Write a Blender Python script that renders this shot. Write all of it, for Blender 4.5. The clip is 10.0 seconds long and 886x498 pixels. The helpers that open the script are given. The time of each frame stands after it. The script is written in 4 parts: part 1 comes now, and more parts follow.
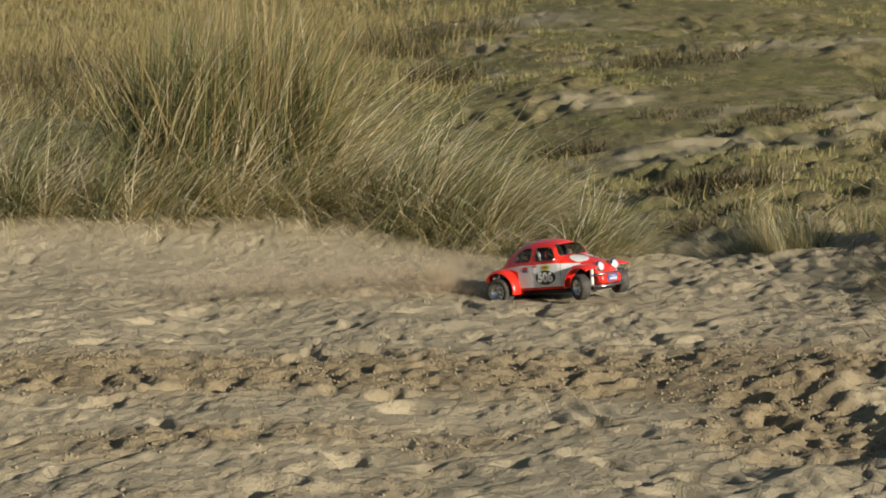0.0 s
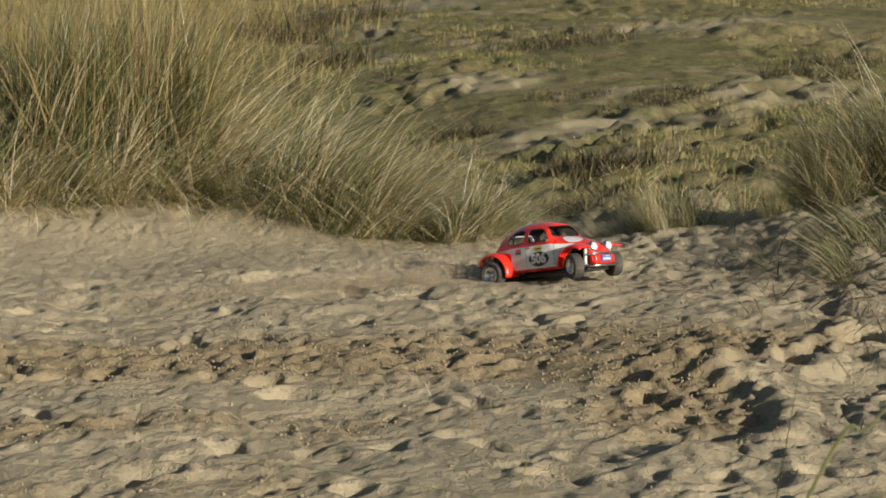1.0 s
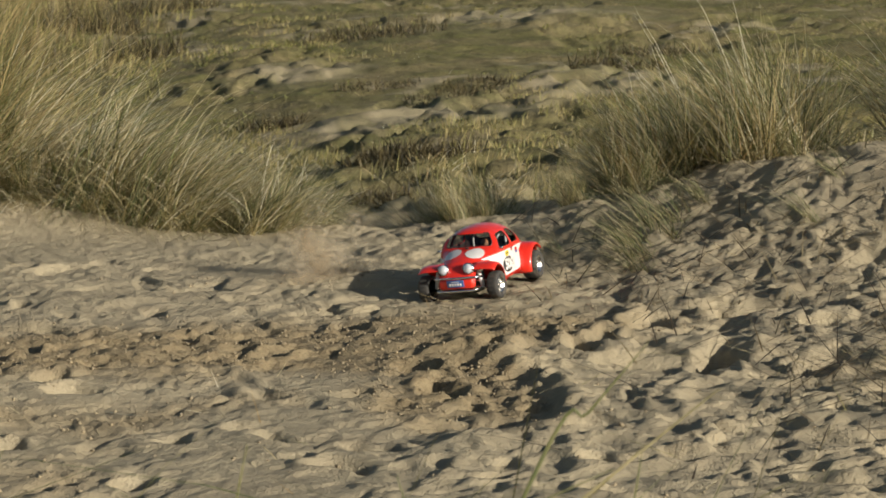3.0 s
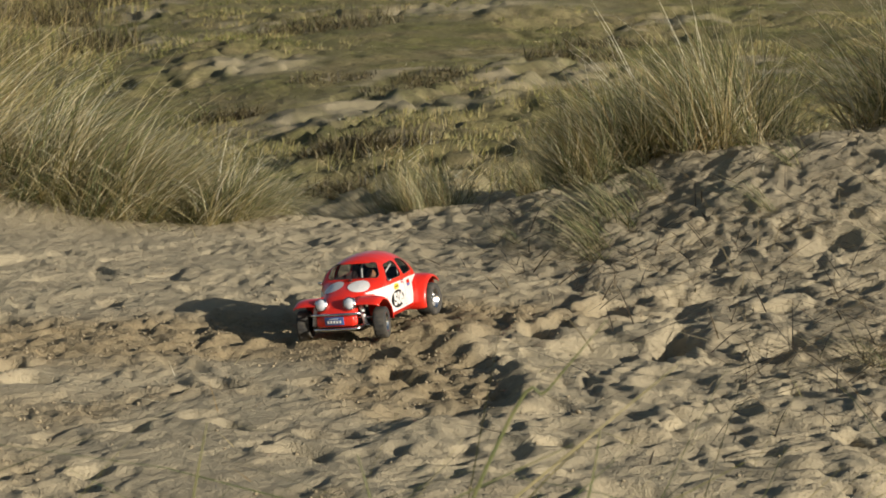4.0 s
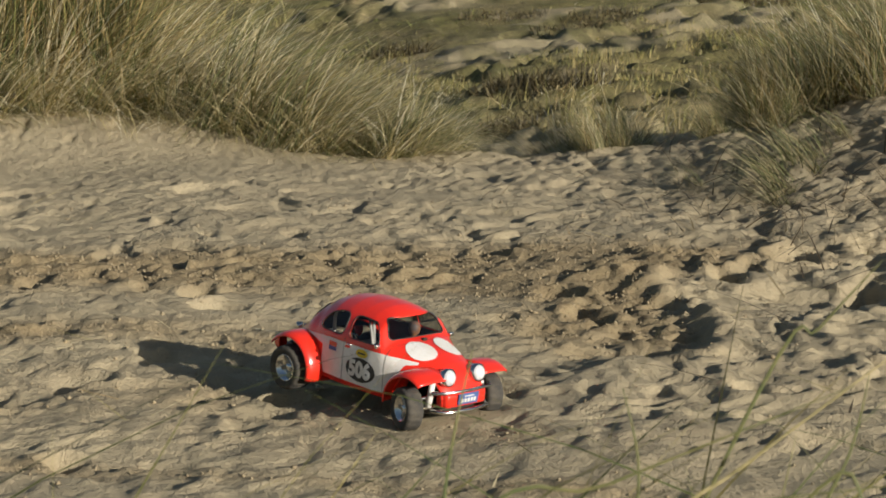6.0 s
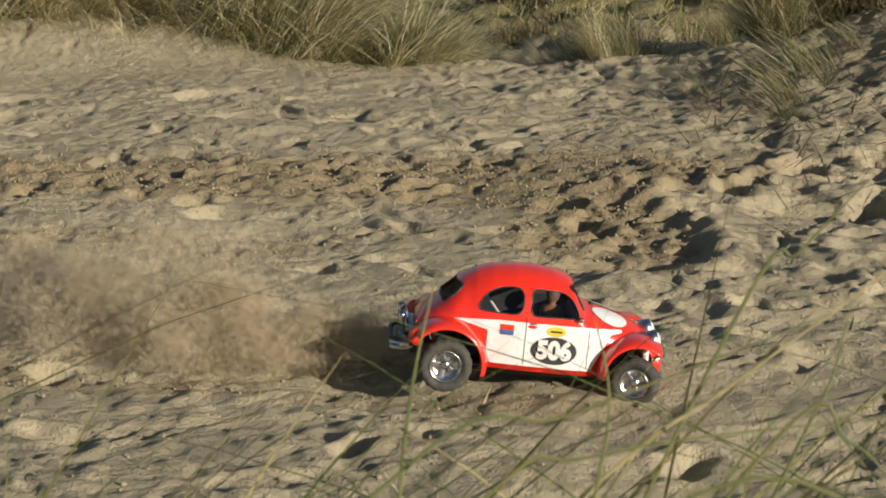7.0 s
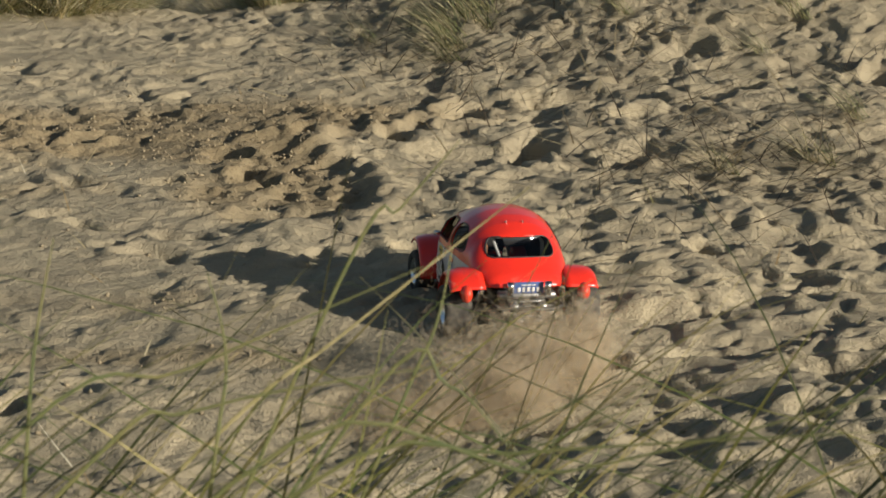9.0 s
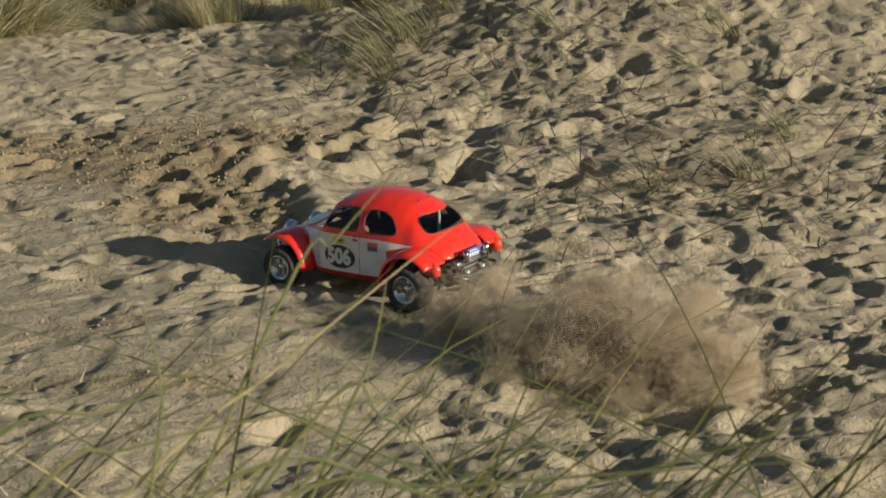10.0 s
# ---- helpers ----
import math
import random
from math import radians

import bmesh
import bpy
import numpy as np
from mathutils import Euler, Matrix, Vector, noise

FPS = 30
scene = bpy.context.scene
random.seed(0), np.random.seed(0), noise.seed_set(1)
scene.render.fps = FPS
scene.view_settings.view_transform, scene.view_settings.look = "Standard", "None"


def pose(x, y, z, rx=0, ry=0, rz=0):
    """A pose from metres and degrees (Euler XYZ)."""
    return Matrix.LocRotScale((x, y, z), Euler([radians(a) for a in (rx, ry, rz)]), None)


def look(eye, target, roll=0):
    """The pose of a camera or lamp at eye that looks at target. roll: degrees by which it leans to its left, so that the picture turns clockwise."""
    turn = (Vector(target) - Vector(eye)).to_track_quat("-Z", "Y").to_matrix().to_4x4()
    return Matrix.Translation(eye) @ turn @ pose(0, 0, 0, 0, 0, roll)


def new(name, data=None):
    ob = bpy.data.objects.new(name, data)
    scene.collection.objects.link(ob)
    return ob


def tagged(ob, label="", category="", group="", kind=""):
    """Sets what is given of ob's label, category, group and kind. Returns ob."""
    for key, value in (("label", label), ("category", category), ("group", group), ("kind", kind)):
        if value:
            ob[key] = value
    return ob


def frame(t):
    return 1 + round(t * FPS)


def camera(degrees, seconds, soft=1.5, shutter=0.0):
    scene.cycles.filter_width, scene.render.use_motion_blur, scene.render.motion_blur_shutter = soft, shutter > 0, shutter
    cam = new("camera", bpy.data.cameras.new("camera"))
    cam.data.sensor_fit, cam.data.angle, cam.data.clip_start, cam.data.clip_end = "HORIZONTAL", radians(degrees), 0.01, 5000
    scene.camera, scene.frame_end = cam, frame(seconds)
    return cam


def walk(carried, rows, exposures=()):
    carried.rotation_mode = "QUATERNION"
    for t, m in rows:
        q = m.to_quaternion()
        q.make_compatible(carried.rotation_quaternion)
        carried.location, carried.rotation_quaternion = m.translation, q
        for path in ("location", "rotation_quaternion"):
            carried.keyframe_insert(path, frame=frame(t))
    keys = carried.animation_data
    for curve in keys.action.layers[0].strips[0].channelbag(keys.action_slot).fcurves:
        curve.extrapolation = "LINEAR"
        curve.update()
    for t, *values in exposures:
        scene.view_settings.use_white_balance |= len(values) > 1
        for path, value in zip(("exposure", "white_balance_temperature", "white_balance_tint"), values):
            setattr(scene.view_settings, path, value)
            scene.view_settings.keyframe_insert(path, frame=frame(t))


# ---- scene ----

def cam_pose(x, y, z, yaw, pitch, roll):
    """A camera pose from a compass turn (0 looks along +y), a tilt and a lean, in degrees."""
    a, p, r = radians(yaw), radians(pitch), radians(roll)
    fwd = Vector((math.sin(a) * math.cos(p), math.cos(a) * math.cos(p), math.sin(p)))
    right0 = Vector((math.cos(a), -math.sin(a), 0))
    up0 = right0.cross(fwd)
    right = right0 * math.cos(r) + up0 * math.sin(r)
    up = up0 * math.cos(r) - right0 * math.sin(r)
    m = Matrix((right, up, -fwd)).transposed().to_4x4()
    m.translation = (x, y, z)
    return m


cam = camera(25.25, 10.0, soft=1.7)
cam.data.dof.use_dof = True
cam.data.dof.focus_distance = 3.6
cam.data.dof.aperture_fstop = 26.0
walk(cam, [
    (0.0, cam_pose(-0.0687, -0.0232, 0.8106, 4.938, -7.564, -0.451)),
    (0.5, cam_pose(-0.0512, -0.0200, 0.8084, 6.633, -7.866, -0.722)),
    (1.0, cam_pose(-0.0339, -0.0153, 0.8047, 7.983, -8.039, -0.984)),
    (1.5, cam_pose(-0.0219, -0.0153, 0.8044, 9.206, -8.138, -0.958)),
    (2.0, cam_pose(-0.0039, -0.0158, 0.8037, 10.601, -8.246, -0.684)),
    (2.5, cam_pose(0.0157, -0.0169, 0.8028, 11.986, -8.335, -0.439)),
    (3.0, cam_pose(0.0322, -0.0158, 0.7999, 13.186, -8.389, -0.754)),
    (4.5, cam_pose(0.0207, -0.0223, 0.7874, 14.628, -8.804, -0.556)),
    (5.0, cam_pose(-0.0101, -0.0194, 0.7850, 13.357, -9.268, -0.630)),
    (5.5, cam_pose(-0.0365, -0.0088, 0.7830, 11.542, -9.665, -0.344)),
    (5.7, cam_pose(-0.0459, -0.0040, 0.7816, 10.816, -9.846, -0.038)),
    (6.8, cam_pose(-0.0012, 0.0674, 0.7799, 9.325, -12.377, 0.590)),
    (7.0, cam_pose(0.0005, 0.0615, 0.7776, 9.577, -12.987, 0.625)),
    (7.5, cam_pose(0.0076, 0.0508, 0.7827, 11.021, -13.929, 0.431)),
    (8.0, cam_pose(0.0223, 0.0219, 0.7907, 13.534, -14.292, 0.303)),
    (8.5, cam_pose(0.0266, 0.0047, 0.7957, 16.294, -14.457, 0.711)),
    (9.0, cam_pose(0.0353, -0.0080, 0.8043, 18.710, -14.552, 1.021)),
    (9.5, cam_pose(0.0381, -0.0121, 0.8099, 19.923, -14.457, 1.095)),
    (10.0, cam_pose(0.0350, -0.0132, 0.8173, 20.603, -14.102, 0.896)),
])

# ---- light: a low sun from behind the camera's right shoulder, clear sky
SUN_TURN, SUN_HEIGHT = 142.0, 16.8
world = bpy.data.worlds.new("sky")
scene.world = world
world.use_nodes = True
sky = world.node_tree.nodes.new("ShaderNodeTexSky")
sky.sky_type, sky.sun_disc = "NISHITA", False
sky.sun_elevation, sky.sun_rotation = radians(SUN_HEIGHT), radians(SUN_TURN)
back = world.node_tree.nodes["Background"]
back.inputs["Strength"].default_value = 0.068
world.node_tree.links.new(sky.outputs["Color"], back.inputs["Color"])
sun = new("sun", bpy.data.lights.new("sun", "SUN"))
sun.data.energy, sun.data.angle, sun.data.color = 5.8, radians(0.5), (1.0, 0.93, 0.83)
to_sun = Vector((math.sin(radians(SUN_TURN)) * math.cos(radians(SUN_HEIGHT)), math.cos(radians(SUN_TURN)) * math.cos(radians(SUN_HEIGHT)), math.sin(radians(SUN_HEIGHT))))
sun.matrix_world = look(to_sun * 30, (0, 0, 0))
scene.view_settings.exposure = 0.07
scene.cycles.transparent_max_bounces = 48


# ---- materials
def material(name, colour, rough=0.6, metal=0.0, other=None, scale=40.0, bump=0.0, bump_scale=200.0, coat=0.0, amount=0.5):
    """A node material whose colour wanders between two tones at two scales, with fine relief."""
    m = bpy.data.materials.new(name)
    m.use_nodes = True
    nt = m.node_tree
    b = nt.nodes["Principled BSDF"]
    b.inputs["Roughness"].default_value, b.inputs["Metallic"].default_value = rough, metal
    b.inputs["Coat Weight"].default_value = coat
    b.inputs["Coat Roughness"].default_value = 0.08
    pos = nt.nodes.new("ShaderNodeTexCoord").outputs["Object"]
    if other is None:
        other = tuple(c * 0.82 for c in colour)
    big, fine = nt.nodes.new("ShaderNodeTexNoise"), nt.nodes.new("ShaderNodeTexNoise")
    big.inputs["Scale"].default_value, fine.inputs["Scale"].default_value = scale, scale * 7
    big.inputs["Detail"].default_value = 4
    add = nt.nodes.new("ShaderNodeMath")
    add.operation, add.inputs[1].default_value = "MULTIPLY_ADD", 0.5
    ramp = nt.nodes.new("ShaderNodeMapRange")
    ramp.inputs["From Min"].default_value, ramp.inputs["From Max"].default_value = 0.55, 0.95
    ramp.inputs["To Max"].default_value = amount * 2
    mix = nt.nodes.new("ShaderNodeMix")
    mix.data_type, mix.clamp_factor = "RGBA", True
    mix.inputs["A"].default_value, mix.inputs["B"].default_value = (*colour, 1), (*other, 1)
    for tex in (big, fine):
        nt.links.new(pos, tex.inputs["Vector"])
    nt.links.new(fine.outputs["Fac"], add.inputs[0])
    nt.links.new(big.outputs["Fac"], add.inputs[2])
    nt.links.new(add.outputs[0], ramp.inputs["Value"])
    nt.links.new(ramp.outputs["Result"], mix.inputs["Factor"])
    nt.links.new(mix.outputs["Result"], b.inputs["Base Color"])
    if bump:
        tex, bp = nt.nodes.new("ShaderNodeTexNoise"), nt.nodes.new("ShaderNodeBump")
        tex.inputs["Scale"].default_value, tex.inputs["Detail"].default_value = bump_scale, 5
        bp.inputs["Strength"].default_value, bp.inputs["Distance"].default_value = bump, 0.002
        nt.links.new(pos, tex.inputs["Vector"])
        nt.links.new(tex.outputs["Fac"], bp.inputs["Height"])
        nt.links.new(bp.outputs["Normal"], b.inputs["Normal"])
    return m


def sand_material():
    """Dry sand, damp churned sand and mossy turf, laid out by the two masks that the ground carries."""
    m = bpy.data.materials.new("sand")
    m.use_nodes = True
    nt = m.node_tree
    b = nt.nodes["Principled BSDF"]
    b.inputs["Roughness"].default_value = 0.95
    b.inputs["Specular IOR Level"].default_value = 0.15
    pos = nt.nodes.new("ShaderNodeTexCoord").outputs["Object"]

    def tex(scale, detail=4, rough=0.6):
        n = nt.nodes.new("ShaderNodeTexNoise")
        n.inputs["Scale"].default_value, n.inputs["Detail"].default_value, n.inputs["Roughness"].default_value = scale, detail, rough
        nt.links.new(pos, n.inputs["Vector"])
        return n.outputs["Fac"]

    def spread(v, lo, hi, to_lo=0.0, to_hi=1.0):
        n = nt.nodes.new("ShaderNodeMapRange")
        for k, x in (("From Min", lo), ("From Max", hi), ("To Min", to_lo), ("To Max", to_hi)):
            n.inputs[k].default_value = x
        nt.links.new(v, n.inputs["Value"])
        return n.outputs["Result"]

    def blend(f, a, c):
        n = nt.nodes.new("ShaderNodeMix")
        n.data_type = "RGBA"
        nt.links.new(f, n.inputs["Factor"])
        for k, v in (("A", a), ("B", c)):
            if isinstance(v, tuple):
                n.inputs[k].default_value = (*v, 1)
            else:
                nt.links.new(v, n.inputs[k])
        return n.outputs["Result"]

    def mask(name):
        n = nt.nodes.new("ShaderNodeAttribute")
        n.attribute_name = name
        return n.outputs["Fac"]

    dry = blend(spread(tex(7), 0.35, 0.65), (0.435, 0.366, 0.236), (0.345, 0.289, 0.188))
    dry = blend(spread(tex(260, 3, 0.7), 0.60, 0.70), dry, (0.22, 0.175, 0.11))
    wet = blend(spread(tex(60), 0.35, 0.7), (0.325, 0.258, 0.148), (0.235, 0.180, 0.103))
    wet = blend(spread(tex(300, 2), 0.6, 0.7), wet, (0.13, 0.09, 0.05))
    sand = blend(mask("damp"), dry, wet)
    moss = blend(spread(tex(1.3, 6), 0.4, 0.62), (0.155, 0.148, 0.052), (0.225, 0.182, 0.088))
    moss = blend(spread(tex(9, 6), 0.48, 0.68), moss, (0.13, 0.115, 0.05))
    moss = blend(spread(tex(28, 6, 0.7), 0.52, 0.64), moss, (0.085, 0.075, 0.035))
    moss = blend(spread(tex(17, 5, 0.7), 0.58, 0.66), moss, (0.30, 0.24, 0.12))
    nt.links.new(blend(mask("turf"), sand, moss), b.inputs["Base Color"])
    add = nt.nodes.new("ShaderNodeMath")
    add.operation, add.inputs[1].default_value = "MULTIPLY_ADD", 0.35
    nt.links.new(tex(350, 3), add.inputs[0])
    nt.links.new(tex(70, 5, 0.65), add.inputs[2])
    bp = nt.nodes.new("ShaderNodeBump")
    bp.inputs["Strength"].default_value, bp.inputs["Distance"].default_value = 0.85, 0.011
    nt.links.new(add.outputs[0], bp.inputs["Height"])
    nt.links.new(bp.outputs["Normal"], b.inputs["Normal"])
    return m


def blade_material(name, tones):
    """Dry grass: each blade takes its own tone from a ramp, and lets some light through."""
    m = bpy.data.materials.new(name)
    m.use_nodes = True
    nt = m.node_tree
    b = nt.nodes["Principled BSDF"]
    b.inputs["Roughness"].default_value = 0.55
    geo, ramp = nt.nodes.new("ShaderNodeNewGeometry"), nt.nodes.new("ShaderNodeValToRGB")
    cr = ramp.color_ramp
    cr.interpolation = "CONSTANT"
    for i, c in enumerate(tones):
        e = cr.elements[i] if i < 2 else cr.elements.new(1)
        e.position, e.color = i / len(tones), (*c, 1)
    nt.links.new(geo.outputs["Random Per Island"], ramp.inputs["Fac"])
    tex, mix = nt.nodes.new("ShaderNodeTexNoise"), nt.nodes.new("ShaderNodeMix")
    tex.inputs["Scale"].default_value = 9
    mix.data_type, mix.blend_type = "RGBA", "MULTIPLY"
    mix.inputs["B"].default_value = (0.88, 0.85, 0.76, 1)
    nt.links.new(nt.nodes.new("ShaderNodeTexCoord").outputs["Object"], tex.inputs["Vector"])
    nt.links.new(tex.outputs["Fac"], mix.inputs["Factor"])
    nt.links.new(ramp.outputs["Color"], mix.inputs["A"])
    nt.links.new(mix.outputs["Result"], b.inputs["Base Color"])
    see, out = nt.nodes.new("ShaderNodeBsdfTranslucent"), nt.nodes["Material Output"]
    both = nt.nodes.new("ShaderNodeMixShader")
    both.inputs["Fac"].default_value = 0.36
    nt.links.new(mix.outputs["Result"], see.inputs["Color"])
    nt.links.new(b.outputs["BSDF"], both.inputs[1])
    nt.links.new(see.outputs["BSDF"], both.inputs[2])
    nt.links.new(both.outputs["Shader"], out.inputs["Surface"])
    return m


def glass_material(name):
    m = bpy.data.materials.new(name)
    m.use_nodes = True
    nt = m.node_tree
    clear, shine, both, _ = (nt.nodes.new(k) for k in ("ShaderNodeBsdfTransparent", "ShaderNodeBsdfGlossy", "ShaderNodeMixShader", "ShaderNodeValue"))
    clear.inputs["Color"].default_value = (0.58, 0.59, 0.58, 1)
    shine.inputs["Roughness"].default_value = 0.08
    both.inputs["Fac"].default_value = 0.045
    nt.links.new(clear.outputs["BSDF"], both.inputs[1])
    nt.links.new(shine.outputs["BSDF"], both.inputs[2])
    nt.links.new(both.outputs["Shader"], nt.nodes["Material Output"].inputs["Surface"])
    return m


SAND = sand_material()
STRAW = ((0.80, 0.70, 0.44), (0.62, 0.50, 0.26), (0.42, 0.37, 0.15), (0.24, 0.22, 0.08), (0.88, 0.82, 0.62), (0.48, 0.34, 0.16), (0.14, 0.12, 0.05), (0.70, 0.58, 0.32))
GRASS = blade_material("marram", STRAW)
GRASS_GREEN = blade_material("marram_green", ((0.25, 0.28, 0.11), (0.36, 0.35, 0.17), (0.55, 0.47, 0.27), (0.15, 0.17, 0.07), (0.68, 0.60, 0.38), (0.10, 0.10, 0.045)))
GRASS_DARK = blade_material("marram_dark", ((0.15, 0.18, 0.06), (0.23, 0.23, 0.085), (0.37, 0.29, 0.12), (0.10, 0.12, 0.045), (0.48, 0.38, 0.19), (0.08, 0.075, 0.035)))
GRASS_PALE = blade_material("pale_marram", ((0.88, 0.80, 0.58), (0.78, 0.68, 0.43), (0.62, 0.52, 0.27), (0.92, 0.87, 0.68), (0.40, 0.35, 0.15), (0.78, 0.67, 0.40), (0.26, 0.24, 0.09)))
GRASS_LOW = blade_material("low_turf", ((0.40, 0.36, 0.13), (0.29, 0.28, 0.095), (0.50, 0.42, 0.19), (0.40, 0.32, 0.14), (0.16, 0.14, 0.06)))
GRASS_BROWN = blade_material("tawny_turf", ((0.38, 0.295, 0.135), (0.28, 0.22, 0.10), (0.46, 0.37, 0.19), (0.32, 0.265, 0.115), (0.15, 0.115, 0.05)))
GRASS_MOSS = blade_material("moss", ((0.26, 0.28, 0.075), (0.33, 0.31, 0.10), (0.17, 0.18, 0.05), (0.42, 0.36, 0.15), (0.13, 0.115, 0.05)))
GRASS_NEAR = blade_material("near_blades", ((0.12, 0.15, 0.045), (0.20, 0.20, 0.065), (0.08, 0.09, 0.03), (0.40, 0.34, 0.13), (0.26, 0.25, 0.07), (0.13, 0.12, 0.045)))
TWIG = blade_material("dead_stems", ((0.10, 0.075, 0.045), (0.20, 0.15, 0.08), (0.36, 0.29, 0.16), (0.07, 0.055, 0.035)))
RED = material("red_paint", (0.80, 0.030, 0.012), 0.28, 0, (0.70, 0.028, 0.014), 30, coat=0.6)
WHITE = material("white_paint", (0.74, 0.73, 0.70), 0.42, 0, (0.64, 0.61, 0.55), 26, coat=0.15)
BLACK = material("black_plastic", (0.020, 0.020, 0.020), 0.5, 0, (0.045, 0.040, 0.034), 60)
RUBBER = material("dusty_rubber", (0.028, 0.028, 0.027), 0.85, 0, (0.085, 0.074, 0.055), 55, bump=0.4, bump_scale=600)
CHROME = material("bright_metal", (0.78, 0.78, 0.78), 0.22, 1, (0.60, 0.58, 0.54), 90)
DULL = material("cast_metal", (0.45, 0.45, 0.44), 0.42, 1, (0.25, 0.24, 0.22), 120)
YELLOW = material("yellow_sticker", (0.75, 0.55, 0.03), 0.4)
BLUE = material("blue_plate", (0.07, 0.13, 0.33), 0.4)
LAMP_RED = material("red_lens", (0.75, 0.05, 0.02), 0.15, coat=0.8)
LAMP_CLEAR = material("lamp_glass", (0.80, 0.81, 0.80), 0.10, 0.15, (0.52, 0.54, 0.57), 220, coat=0.9)
TAN = material("doll_paint", (0.42, 0.17, 0.06), 0.6, 0, (0.10, 0.09, 0.09), 45)
GLASS = glass_material("window_plastic")


# ---- ground
# the way of the model car: seconds, place, heading, nose-up and lean of the car in degrees along its way
CAR_WAY = [
    (0.0, 0.674, 5.000, -44.2, 8.5, -1.0), (0.5, 0.806, 4.930, -46.2, 5.9, 0.9), (1.0, 0.950, 4.927, -46.9, 10.5, -4.9), (1.5, 1.076, 4.863, -61.6, 5.4, -0.2),
    (2.0, 1.184, 4.767, -84.2, 8.5, 5.2), (2.5, 1.242, 4.690, -97.0, 2.0, 7.8), (3.0, 1.195, 4.535, -124.6, -1.6, 6.4), (4.5, 0.704, 3.691, -125.6, -0.1, 5.6),
    (5.0, 0.520, 3.405, -106.7, -1.4, 2.0), (5.5, 0.416, 3.159, -81.9, 1.9, 1.5), (5.7, 0.387, 3.085, -71.0, -2.0, -1.8), (6.8, 0.505, 2.631, -15.2, -5.7, -0.3),
    (7.0, 0.551, 2.583, -7.7, -5.2, -1.4), (7.5, 0.650, 2.455, 11.5, -6.5, -2.3), (8.0, 0.800, 2.448, 38.4, -4.6, 3.3), (8.5, 0.914, 2.512, 62.3, 0.6, 2.3),
    (9.0, 0.989, 2.564, 83.4, -2.4, 0.6), (9.5, 1.037, 2.734, 101.5, -0.6, -1.0), (10.0, 1.005, 2.845, 124.0, -1.2, -3.0)]


def lattice(x, y, scale, seed):
    """Smooth random relief between 0 and 1 with bumps of about the given size."""
    rng = np.random.default_rng(seed)
    table = rng.random((256, 256))
    u, v = x / scale + 1000.37, y / scale + 1000.71
    i, j = np.floor(u).astype(int), np.floor(v).astype(int)
    a, c = u - i, v - j
    a, c = a * a * (3 - 2 * a), c * c * (3 - 2 * c)
    i0, j0, i1, j1 = i % 256, j % 256, (i + 1) % 256, (j + 1) % 256
    return (table[i0, j0] * (1 - a) + table[i1, j0] * a) * (1 - c) + (table[i0, j1] * (1 - a) + table[i1, j1] * a) * c


def step(lo, hi, v):
    s = np.clip((v - lo) / (hi - lo), 0, 1)
    return s * s * (3 - 2 * s)


def bell(x, y, cx, cy, sx, sy):
    return np.exp(-((x - cx) / sx) ** 2 - ((y - cy) / sy) ** 2)


def lip(x):
    """How far off the sand ends: at the foot of the bank on the one side, at the crest of the bank on the other."""
    return np.interp(x, (-2.0, -0.2, 0.25, 0.62, 0.95, 1.4, 1.63, 1.85, 2.07, 2.43, 3.2), (6.22, 6.20, 6.10, 5.80, 5.62, 5.50, 5.40, 5.32, 5.22, 5.08, 4.9))


def land(x, y):
    """The broad shape: a sandy hollow, a bank on either side, a valley behind it and a slow rise to the distance."""
    x, y = np.asarray(x, float), np.asarray(y, float)
    edge = lip(x)
    # the low bank under the wind-bent grass
    z = 0.105 * (1 - step(0.15, 0.85, x)) * step(5.62, 6.25, y)
    # the trodden bank facing it
    crest = np.interp(x, (1.2, 1.45, 1.63, 1.85, 2.07, 2.43, 3.2, 5.0), (0.0, 0.012, 0.05, 0.115, 0.195, 0.245, 0.33, 0.40))
    z = z + crest * (0.25 * step(edge - 2.6, edge - 0.9, y) + 0.75 * step(edge - 1.15, edge, y)) * (1 - 0.45 * step(edge + 0.15, edge + 1.6, y))
    # the valley behind
    back = edge + 0.02 + 0.9 * (1 - step(0.1, 0.7, x))
    z = z - 0.30 * step(back, back + 1.5, y) + 0.028 * np.clip(y - 8.0, 0, 60) + 5.0 * step(60, 400, y) + 12 * step(300, 1500, y)
    off = y - np.interp(x, (0.66, 0.95, 1.08, 1.18, 1.24), (5.04, 4.93, 4.86, 4.77, 4.71))
    z = z - 0.008 * np.tanh(off / 0.10) * np.exp(-((off / 0.26) ** 2)) * step(0.35, 0.6, x) * (1 - step(1.2, 1.45, x))
    far = step(7.6, 10, y)
    z = z + far * (0.20 * (lattice(x, y, 3.4, 5) - 0.5) + 0.07 * (lattice(x, y, 1.1, 6) - 0.5))
    rough = step(0.35, 0.7, lattice(x, y, 0.9, 44)) * step(6.2, 7.6, y)
    z = z + (0.3 + 0.7 * rough) * step(5.9, 7.4, y) * (0.045 * (lattice(x, y, 0.34, 7) - 0.5) + 0.055 * (step(0.3, 0.7, lattice(x, y, 0.15, 37)) - 0.5) + 0.03 * (lattice(x, y, 0.07, 47) - 0.5))
    return z


